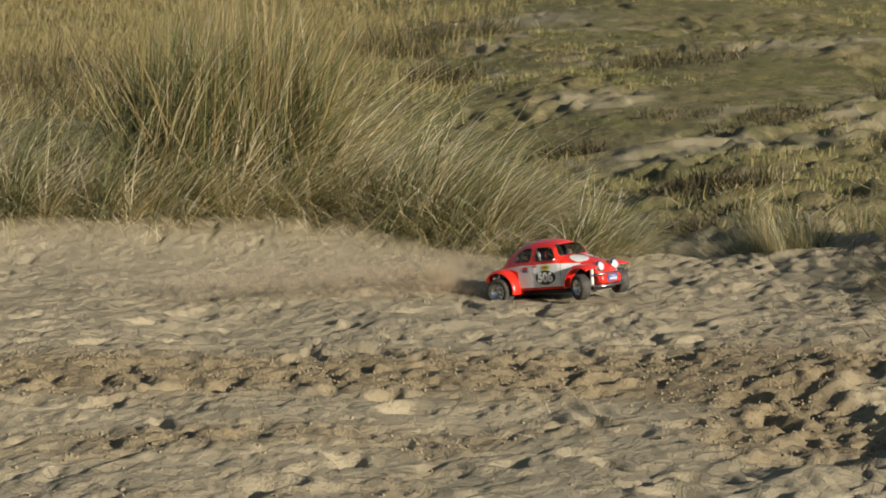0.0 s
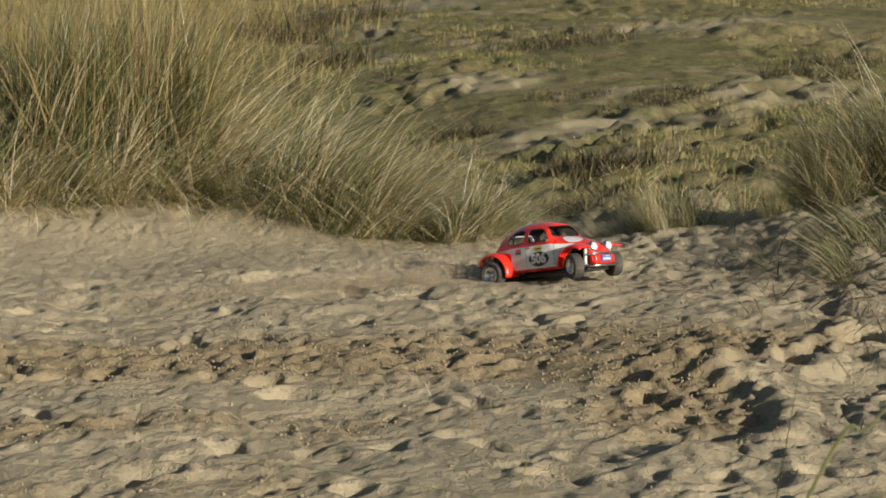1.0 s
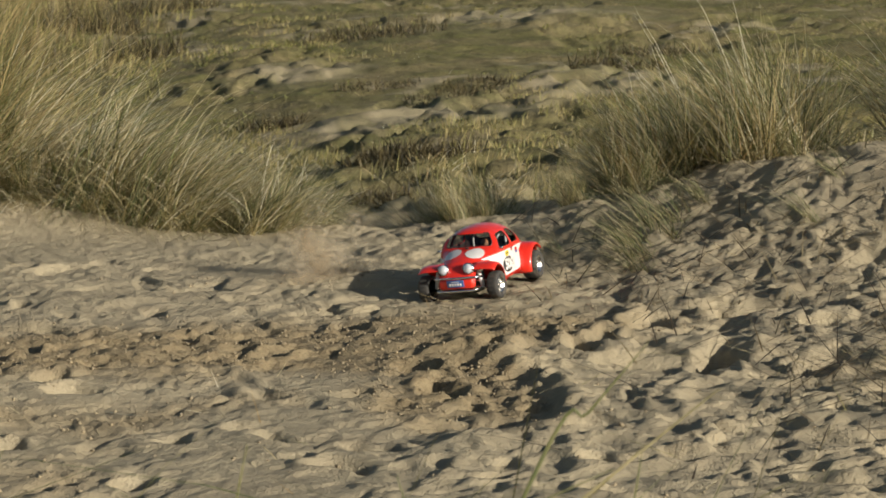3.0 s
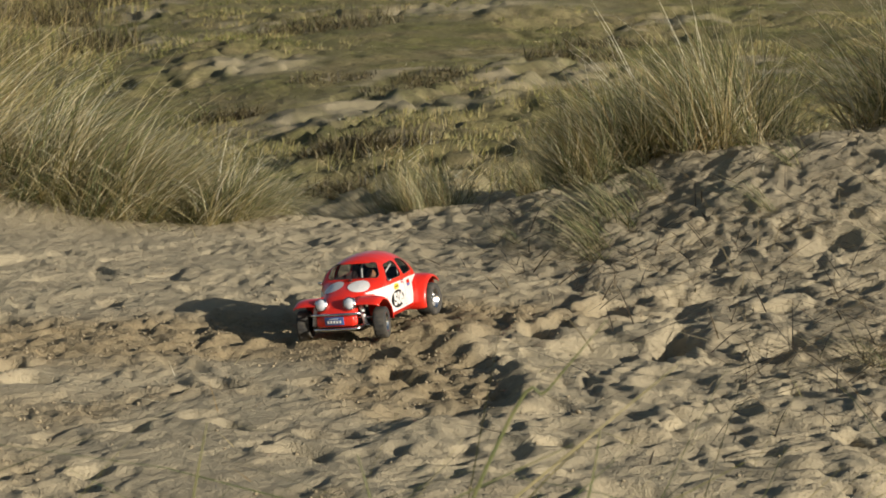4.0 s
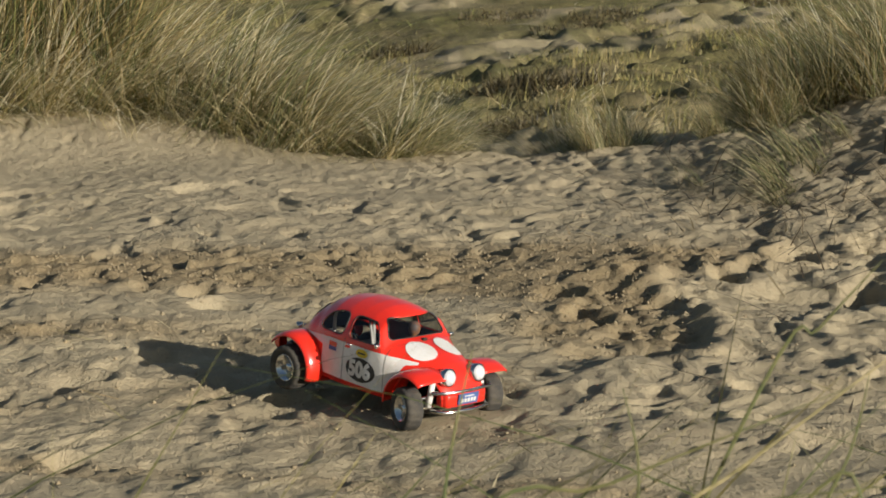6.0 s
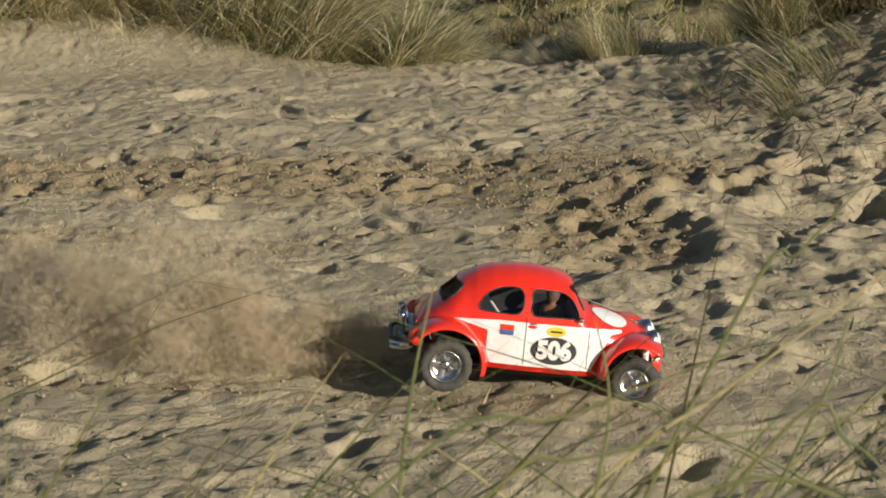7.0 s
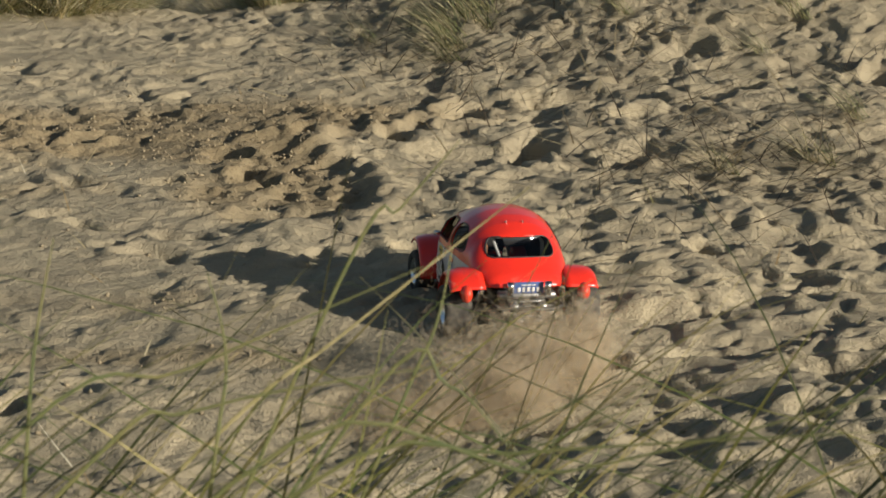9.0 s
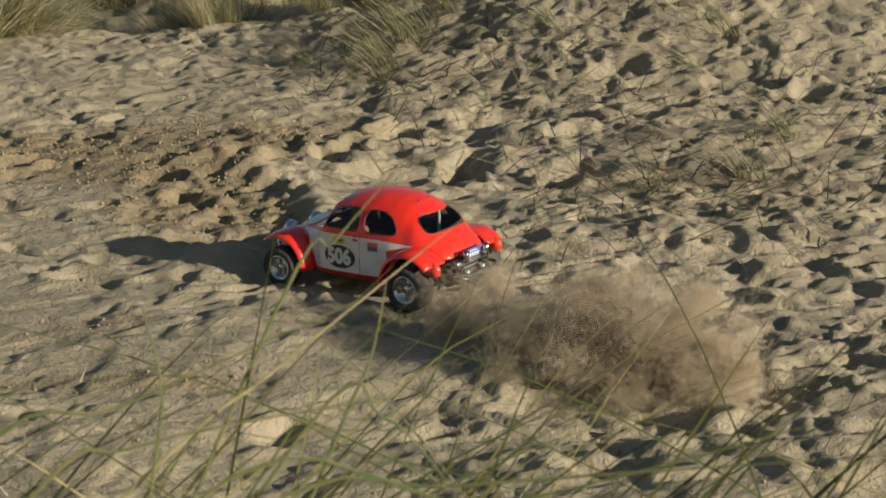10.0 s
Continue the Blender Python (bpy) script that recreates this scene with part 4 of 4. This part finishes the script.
def wheel_things(car, radius, width, x, y, side, lugs):
    w = new("wheel")
    w.parent = car
    w.location = (x, y, radius)
    h = width / 2
    prof = [(radius * 0.60, -h * 0.80), (radius * 0.72, -h * 0.98), (radius * 0.86, -h), (radius * 0.95, -h * 0.86), (radius * 0.985, -h * 0.6), (radius * 0.985, 0), (radius * 0.985, h * 0.6),
            (radius * 0.95, h * 0.86), (radius * 0.86, h), (radius * 0.72, h * 0.98), (radius * 0.60, h * 0.80)]
    tyre = lathe(prof, lugs * 4)
    for v in tyre.verts:
        r = math.hypot(v.co.x, v.co.z)
        if r > radius * 0.93:
            k = int(round(math.atan2(v.co.z, v.co.x) / (2 * math.pi) * lugs * 4)) + (1 if v.co.y > 0 else 0)
            grow = 1.012 if k % 4 < 2 else 0.984
            v.co.x, v.co.z = v.co.x * grow, v.co.z * grow
    part("tyre", tyre, RUBBER, w, "dusty black knobbly tyre")
    rim_r = radius * 0.60
    rim = lathe([(rim_r * 0.99, -h * 0.8), (rim_r * 1.03, side * h * 0.84), (rim_r * 0.90, side * h * 0.84), (rim_r * 0.84, side * h * 0.25), (rim_r * 0.30, side * h * 0.30), (rim_r * 0.26, side * h * 0.55), (0.0004, side * h * 0.55)], 32)
    part("rim", rim, CHROME, w, "bright silver dished rim")
    for i in range(5):
        a = 2 * math.pi * i / 5
        spoke = block(-rim_r * 0.15, rim_r * 0.15, side * h * 0.28 - 0.002, side * h * 0.28 + 0.004, rim_r * 0.25, rim_r * 0.88, 0.0008)
        bmesh.ops.rotate(spoke, verts=spoke.verts, cent=(0, 0, 0), matrix=Matrix.Rotation(a, 3, "Y"))
        part("spoke", spoke, DULL, w)
    return w


def build_car():
    car = tagged(new("toy_car"), "red and white off-road model car number 506, on the sand", "toy car")
    body = part("body", body_mesh(), RED, car, "glossy red rounded body shell")
    for side in (1, -1):
        # painted flank, roundel and number
        panel = skin_patch(side, lambda x: float(np.interp(x, (-0.075, -0.069, 0.066, 0.090, 0.120), (0.062, 0.040, 0.038, 0.086, 0.0905))),
                           lambda x: float(np.interp(x, (-0.112, -0.085, -0.06, 0.05, 0.07, 0.120), (0.080, 0.0955, 0.0975, 0.0970, 0.0945, 0.0905))), -0.074, 0.106, 60, 12)
        part("flank_panel", panel, WHITE, body, "white painted flank")
        wedge = skin_patch(side, lambda x: float(np.interp(x, (-0.118, -0.074), (0.093, 0.083))), lambda x: float(np.interp(x, (-0.118, -0.090, -0.074), (0.0932, 0.0950, 0.0967))), -0.118, -0.074, 12, 5)
        part("flank_wedge", wedge, WHITE, body, "white paint running to a point")
        part("roundel", skin_disc(side, 0.015, 0.0625, 0.0305, 0.0185, 0.0014), BLACK, body, "black oval number disc")
        num = number_mesh("506", 0.0300)
        for v in num.vertices:
            x, z = 0.015 - side * v.co.x * 1.02, 0.0625 + v.co.y * 1.10
            v.co = (x, side * (half_width(x, z) + 0.0032), z)
        part("number", num, WHITE, body, "white number 506")
        part("oval_sticker", skin_disc(side, 0.016, 0.0885, 0.0125, 0.0065, 0.0014, 4, 24), YELLOW, body, "small yellow oval sticker")
        part("sticker_bar", skin_patch(side, lambda x: 0.0872, lambda x: 0.0898, 0.008, 0.024, 8, 2, 0.0019), BLACK, body)
        part("red_sticker", skin_disc(side, -0.016, 0.0925, 0.006, 0.0022, 0.0014, 3, 16), RED, body, "small red winged sticker")
        part("flag_sticker", skin_patch(side, lambda x: 0.0855, lambda x: 0.0925, -0.058, -0.040, 6, 3, 0.0014), LAMP_RED, body, "red upper half of a small sticker")
        part("flag_sticker", skin_patch(side, lambda x: 0.079, lambda x: 0.0855, -0.058, -0.040, 6, 3, 0.0014), BLUE, body, "pale blue lower half of a small sticker")
        for x in (-0.0245, 0.0600):
            part("door_seam", skin_patch(side, lambda z: 0.040, lambda z: 0.104, x, x + 0.0008, 2, 14, 0.0012), BLACK, body)
        part("door_handle", tube([(-0.018, side * (half_width(-0.018, 0.097) + 0.0028), 0.097), (-0.008, side * (half_width(-0.008, 0.097) + 0.0028), 0.097)], 0.0012), CHROME, body)
        part("mirror", block(0.044, 0.050, side * 0.079 - 0.005, side * 0.079 + 0.005, 0.104, 0.1105, 0.002), CHROME, body, "small white and chrome mirror")
        sill = tube([(-0.075, side * 0.0755, 0.0355), (0.0, side * 0.0775, 0.034), (0.068, side * 0.0705, 0.0345)], 0.0025)
        part("sill", sill, RED, body)
        # panes
        for outline in (SIDE_BACK, SIDE_FRONT):
            bm = bmesh.new()
            bm.faces.new([bm.verts.new((x, side * (half_width(x, z) - 0.0012), z)) for x, z in outline])
            bmesh.ops.triangulate(bm, faces=bm.faces[:])
            pane = part("side_window", bm, GLASS, body, "dark clear plastic side window")
            pane.visible_shadow = False
        part("window_rim", tube([(x, side * (half_width(x, z) + 0.0004), z) for x, z in SIDE_FRONT + SIDE_FRONT[:1]], 0.0009, 6), BLACK, body)
        part("window_rim", tube([(x, side * (half_width(x, z) + 0.0004), z) for x, z in SIDE_BACK + SIDE_BACK[:1]], 0.0009, 6), BLACK, body)
        part("rear_fender", fender(-0.126, side, -14, 140, 0.056, 0.104, 0.056, 0.0), RED, car, "red bobbed rear mudguard")
        part("front_fender", fender(0.126, side, 50, 186, 0.040, 0.096, 0.052, 0.001), RED, car, "red cut-back front mudguard")
        lamp = part("headlight", lathe([(0.0004, 0.0075), (0.006, 0.0070), (0.0105, 0.0045), (0.0125, 0.001), (0.0125, -0.012), (0.008, -0.016)], 24), LAMP_CLEAR, car, "round white headlight in a chrome ring")
        lamp.matrix_local = Matrix.Translation((0.1545, side * 0.0315, 0.0785)) @ Matrix.Rotation(radians(-12), 4, "Y") @ Matrix.Rotation(radians(-90), 4, "Z") @ Matrix.Diagonal((0.98, 1.0, 0.98, 1))
        ring = part("ring", lathe([(0.0125, 0.003), (0.0142, 0.002), (0.0142, -0.013), (0.0125, -0.013)], 24), CHROME, lamp, "chrome ring")
        tail = part("tail_light", lathe([(0.0004, 0.009), (0.004, 0.008), (0.0065, 0.004), (0.0075, 0.0), (0.0075, -0.008)], 20), LAMP_RED, car, "glossy red tail light")
        tail.matrix_local = Matrix.Translation((-0.168, side * 0.082, 0.066)) @ Matrix.Rotation(radians(90), 4, "Z") @ Matrix.Diagonal((1.1, 1.0, 1.6, 1))
        # suspension
        for z0, z1 in ((0.032, 0.030), (0.050, 0.044)):
            part("front_arm", tube([(0.138, side * 0.022, z0), (0.130, side * 0.075, z1)], 0.0032), CHROME, car, "silver suspension arm")
        part("front_damper", tube([(0.140, side * 0.050, 0.074), (0.142, side * 0.058, 0.034)], 0.0048), WHITE, car, "white spring damper")
        part("rear_arm", tube([(-0.06, side * 0.045, 0.030), (-0.126, side * 0.075, 0.040)], 0.005), BLACK, car, "black trailing arm")
        part("rear_damper", tube([(-0.150, side * 0.052, 0.080), (-0.136, side * 0.066, 0.036)], 0.0045), CHROME, car)
        part("exhaust", tube([(-0.150, side * 0.012, 0.040), (-0.185, side * 0.012, 0.032), (-0.198, side * 0.014, 0.034)], 0.0045), CHROME, car, "silver exhaust stub")
    # hood ovals
    for side in (1, -1):
        rows = []
        for r in np.linspace(0.03, 1, 7):
            row = []
            for a in np.linspace(0, 2 * math.pi, 33)[:-1]:
                x = 0.090 + 0.0245 * r * math.cos(a)
                y = side * (0.0275 - 0.10 * (x - 0.090)) + 0.0215 * r * math.sin(a)
                u = math.sqrt(max(0.0, 1 - (y / float(WIDE(x))) ** 2)) ** (2 / float(BULGE(x)))
                row.append((x, y, float(LOW(x) + (TOP(x) - LOW(x)) * u) + 0.0011))
            rows.append(row)
        bm, g = quad_grid(rows, True)
        bm.faces.new(g[0])
        part("hood_oval", bm, WHITE, body, "white painted oval on the hood")
    for name, outline, xs in (("windscreen", SCREEN, np.linspace(0.03, 0.07, 80)), ("rear_window", BACKLIGHT, np.linspace(-0.10, -0.165, 100))):
        bm, ringpts = bmesh.new(), []
        for y, z in outline:
            x = next((x for x in xs if half_width(x, z) < abs(y) or TOP(x) < z), xs[-1])
            ringpts.append((x, y, z))
        mid = tuple(np.mean(ringpts, 0) + np.array([0.004 if xs[0] > 0 else -0.003, 0, 0.0]))
        c = bm.verts.new(mid)
        vs = [bm.verts.new((p[0] - (0.001 if xs[0] > 0 else -0.001), p[1], p[2])) for p in ringpts]
        for i in range(len(vs)):
            bm.faces.new((vs[i], vs[(i + 1) % len(vs)], c))
        part(name, bm, GLASS, body, "clear plastic window").visible_shadow = False
        part("window_rim", tube(ringpts + ringpts[:1], 0.0011, 6), BLACK, body)
    part("hood_badge", block(0.064, 0.070, -0.004, 0.004, 0.1115, 0.1155, 0.001), BLACK, body)
    for y in (-0.008, 0.008):
        part("roof_stud", lathe([(0.0004, 0.0022), (0.0014, 0.0016), (0.0016, -0.003)], 10), CHROME, body, "small silver roof stud").matrix_local = Matrix.Translation((-0.092, y * 1.5, 0.1475)) @ Matrix.Rotation(radians(-90), 4, "X")
    # front end
    part("front_bumper", tube([(0.150, -0.062, 0.058), (0.166, -0.048, 0.0595), (0.171, 0, 0.060), (0.166, 0.048, 0.0595), (0.150, 0.062, 0.058)], 0.0026), CHROME, car, "thin chrome front bumper")
    part("skid_bar", tube([(0.145, -0.058, 0.030), (0.166, -0.045, 0.029), (0.170, 0, 0.029), (0.166, 0.045, 0.029), (0.145, 0.058, 0.030)], 0.0030), CHROME, car, "silver lower crash bar")
    part("front_apron", block(0.140, 0.165, -0.043, 0.043, 0.033, 0.057, 0.006), RED, car, "red front apron")
    def plate(x, z, turn):
        p = part("plate", block(-0.0012, 0.0012, -0.021, 0.021, -0.0085, 0.0085, 0.0006), BLUE, car, "blue plate with pale bars")
        p.matrix_local = Matrix.Translation((x, 0, z)) @ Matrix.Rotation(radians(turn), 4, "Y")
        for k in range(5):
            part("plate_bar", block(-0.0022, 0.0022, -0.0155 + 0.0066 * k, -0.0115 + 0.0066 * k, -0.0050, 0.0012, 0.0003), WHITE, p)
        part("plate_bar", block(-0.0022, 0.0022, -0.010, 0.010, 0.0042, 0.0056, 0.0003), WHITE, p)
    plate(0.1672, 0.0465, 8)
    plate(-0.1785, 0.0755, -12)
    # rear end: engine, tubular guard
    part("engine", block(-0.172, -0.118, -0.028, 0.028, 0.028, 0.068, 0.005), BLACK, car, "black engine and gearbox block")
    part("engine_top", block(-0.180, -0.160, -0.040, 0.040, 0.060, 0.069, 0.003), DULL, car, "grey engine cover")
    for k in range(4):
        part("cooling_fin", block(-0.178, -0.171, -0.020, 0.020, 0.034 + 0.007 * k, 0.0365 + 0.007 * k, 0.0006), DULL, car)
    for y in (-0.020, 0.020):
        part("cylinder", lathe([(0.0004, 0.006), (0.006, 0.006), (0.007, 0.0), (0.006, -0.008), (0.0004, -0.008)], 16), DULL, car).matrix_local = Matrix.Translation((-0.182, y, 0.050)) @ Matrix.Rotation(radians(90), 4, "Z")
    for y in (-0.026, 0.026):
        part("intake_stack", lathe([(0.0030, 0.011), (0.0052, 0.012), (0.0048, 0.006), (0.0040, -0.006), (0.0004, -0.006)], 16), CHROME, car, "polished intake stack").matrix_local = Matrix.Translation((-0.186, y, 0.073)) @ Matrix.Rotation(radians(90), 4, "X")
        part("rocker_cover", block(-0.186, -0.168, y - 0.010, y + 0.010, 0.038, 0.046, 0.002), CHROME, car, "bright rocker cover")
    part("rear_guard", tube([(-0.14, -0.050, 0.052), (-0.190, -0.046, 0.052), (-0.198, -0.03, 0.050), (-0.198, 0.03, 0.050), (-0.190, 0.046, 0.052), (-0.14, 0.050, 0.052)], 0.003), BLACK, car, "black tubular rear guard")
    part("chassis", block(-0.125, 0.140, -0.046, 0.046, 0.018, 0.030, 0.004), BLACK, car, "dark flat chassis tub")
    part("front_axle", tube([(0.126, -0.085, 0.0345), (0.126, 0.085, 0.0345)], 0.004), BLACK, car)
    part("rear_axle", tube([(-0.126, -0.09, 0.0375), (-0.126, 0.09, 0.0375)], 0.005), BLACK, car)
    part("roll_hoop", tube([(-0.085, -0.044, 0.06), (-0.088, -0.042, 0.118), (-0.090, -0.036, 0.1285), (-0.090, 0.036, 0.1285), (-0.088, 0.042, 0.118), (-0.085, 0.044, 0.06)], 0.0028), WHITE, car, "white roll hoop")
    part("roll_brace", tube([(-0.090, 0.03, 0.127), (-0.04, 0.0, 0.070)], 0.0022), WHITE, car)
    part("cabin_floor", block(-0.11, 0.055, -0.064, 0.064, 0.060, 0.066, 0.002), BLACK, car)
    part("dashboard", block(0.040, 0.056, -0.060, 0.060, 0.085, 0.105, 0.004), BLACK, car)
    # seated doll, a plain shape
    doll = joined(lathe([(0.0004, 0.030), (0.007, 0.0285), (0.0115, 0.022), (0.0125, 0.015), (0.0105, 0.007), (0.006, 0.002), (0.006, -0.003), (0.016, -0.006), (0.021, -0.014), (0.020, -0.035), (0.0004, -0.036)], 20))
    part("doll", doll, TAN, car, "small painted driver doll").matrix_local = Matrix.Translation((0.018, 0.027, 0.104)) @ Matrix.Rotation(radians(90), 4, "X") @ Matrix.Scale(0.78, 4)
    wheels = []
    for x, y, r, w in ((0.126, 0.086, 0.0325, 0.027), (0.126, -0.086, 0.0325, 0.027), (-0.126, 0.090, 0.0355, 0.038), (-0.126, -0.090, 0.0355, 0.038)):
        wheels.append((wheel_things(car, r, w, x, y, 1 if y > 0 else -1, 18), r))
    return car, wheels


CAR, WHEELS = build_car()

def car_pose(x, y, z, heading, nose, lean):
    return Matrix.Translation((x, y, z)) @ Matrix.Rotation(radians(heading), 4, "Z") @ Matrix.Rotation(radians(-nose), 4, "Y") @ Matrix.Rotation(radians(lean), 4, "X")


SPRAYS = [
    (spray(31, 12000, [(-0.30, 0, 0.04, 0.22, 0.05, 0.020, 3), (0.05, 0, 0.05, 0.16, 0.05, 0.03, 3), (0.20, 0, 0.04, 0.05, 0.04, 0.03, 2)], 0.0010),
     [(0, 0.18, 5.16, 0.0, 0), (0.6, 0.30, 5.10, -0.03, 4), (1.2, 0.45, 4.95, -0.07, 6), (2.0, 0.45, 4.95, -0.45, 6), (10, 0.45, 4.95, -0.45, 6)]),
    (spray(32, 9000, [(0, 0, 0.10, 0.05, 0.05, 0.05, 3), (0.10, 0, 0.07, 0.05, 0.05, 0.03, 2), (-0.04, 0, 0.18, 0.02, 0.02, 0.025, 0.6)], 0.0012),
     [(0, 0.90, 4.80, -0.50, 0), (1.5, 0.95, 4.80, -0.45, 0), (2.1, 0.97, 4.80, 0.0, 0), (2.5, 0.90, 4.82, 0.03, 8), (3.0, 0.86, 4.85, -0.08, 12), (3.6, 0.86, 4.85, -0.5, 12), (10, 0.86, 4.85, -0.5, 12)]),
    (spray(33, 5000, [(0, 0, 0.05, 0.025, 0.025, 0.045, 3), (0.02, 0.02, 0.02, 0.04, 0.03, 0.012, 1)], 0.0010),
     [(0, 0.35, 3.3, -0.4, 0), (4.9, 0.38, 3.3, -0.35, 0), (5.4, 0.31, 3.22, 0.0, 0), (5.8, 0.28, 3.16, 0.0, 10), (6.3, 0.27, 3.1, -0.4, 10), (10, 0.27, 3.1, -0.4, 10)]),
    (spray(34, 40000, [(0.18, -0.06, 0.03, 0.07, 0.04, 0.022, 3), (0.03, -0.02, 0.05, 0.06, 0.05, 0.040, 4), (-0.12, 0.10, 0.05, 0.07, 0.06, 0.045, 3), (-0.22, 0.25, 0.05, 0.06, 0.06, 0.04, 1.5), (0.0, 0.03, 0.13, 0.10, 0.08, 0.04, 1.0)], 0.0010),
     [(0, 0.0, 2.8, -0.6, 0), (5.9, 0.08, 2.82, -0.5, 0), (6.6, 0.09, 2.80, -0.01, 0), (7.0, 0.11, 2.78, 0.0, 2), (7.6, 0.20, 2.70, -0.01, 6), (8.2, 0.28, 2.58, -0.04, 10), (8.8, 0.33, 2.52, -0.10, 12), (9.4, 0.34, 2.5, -0.5, 12), (10, 0.34, 2.5, -0.5, 12)]),
    (spray(35, 30000, [(0, 0, 0.05, 0.06, 0.05, 0.035, 4), (0.12, 0.05, 0.05, 0.04, 0.04, 0.030, 3), (-0.13, -0.02, 0.03, 0.06, 0.04, 0.020, 2)], 0.0010),
     [(0, 0.6, 2.35, -0.5, 0), (7.6, 0.62, 2.36, -0.45, 0), (8.3, 0.66, 2.34, -0.05, 0), (8.6, 0.74, 2.29, -0.05, 4), (9.0, 0.87, 2.24, -0.04, 8), (9.4, 0.90, 2.22, -0.08, 10), (10, 0.90, 2.20, -0.25, 10)]),
    (spray(36, 48000, [(0, 0, 0.06, 0.045, 0.055, 0.040, 4), (0.085, -0.13, 0.06, 0.030, 0.045, 0.045, 3), (-0.03, 0.20, 0.05, 0.030, 0.06, 0.028, 2), (0.03, -0.05, 0.12, 0.035, 0.04, 0.025, 0.8)], 0.0010),
     [(0, 1.05, 2.5, -0.6, 0), (8.8, 0.96, 2.45, -0.5, 0), (9.3, 1.00, 2.33, -0.05, 0), (9.6, 1.05, 2.32, -0.03, 4), (10, 1.12, 2.30, -0.02, 8)]),
]


def motions():
    rows = [(t, car_pose(x, y, float(land(x, y)) + 0.002, h, n, l)) for t, x, y, h, n, l in CAR_WAY]
    walk(CAR, rows)
    # bursts of sand rise out of the ground behind the wheels, drift and fall back into it
    for ob, way in SPRAYS:
        walk(ob, [(t, pose(x, y, z, 0, 0, turn)) for t, x, y, z, turn in way])
    steer = [(0, -24), (1.0, -24), (1.5, -15), (2.0, -6), (2.5, -12), (3.0, -4), (4.5, 22), (5.0, 10), (5.5, -14), (5.7, -18), (7.0, -18), (7.5, -4), (8.5, 5), (10.0, 0)]
    for i, (w, r) in enumerate(WHEELS):
        home = w.location.copy()
        spin, turns = 0.0, []
        for k in range(101):
            t = k / 10
            turns.append((t, Matrix.Translation(home) @ Matrix.Rotation(radians(np.interp(t, *zip(*steer)) if i < 2 else 0.0), 4, "Z") @ Matrix.Rotation(spin, 4, "Y")))
            spin += radians(62.0 if i < 2 else 81.0)
        walk(w, turns)


motions()
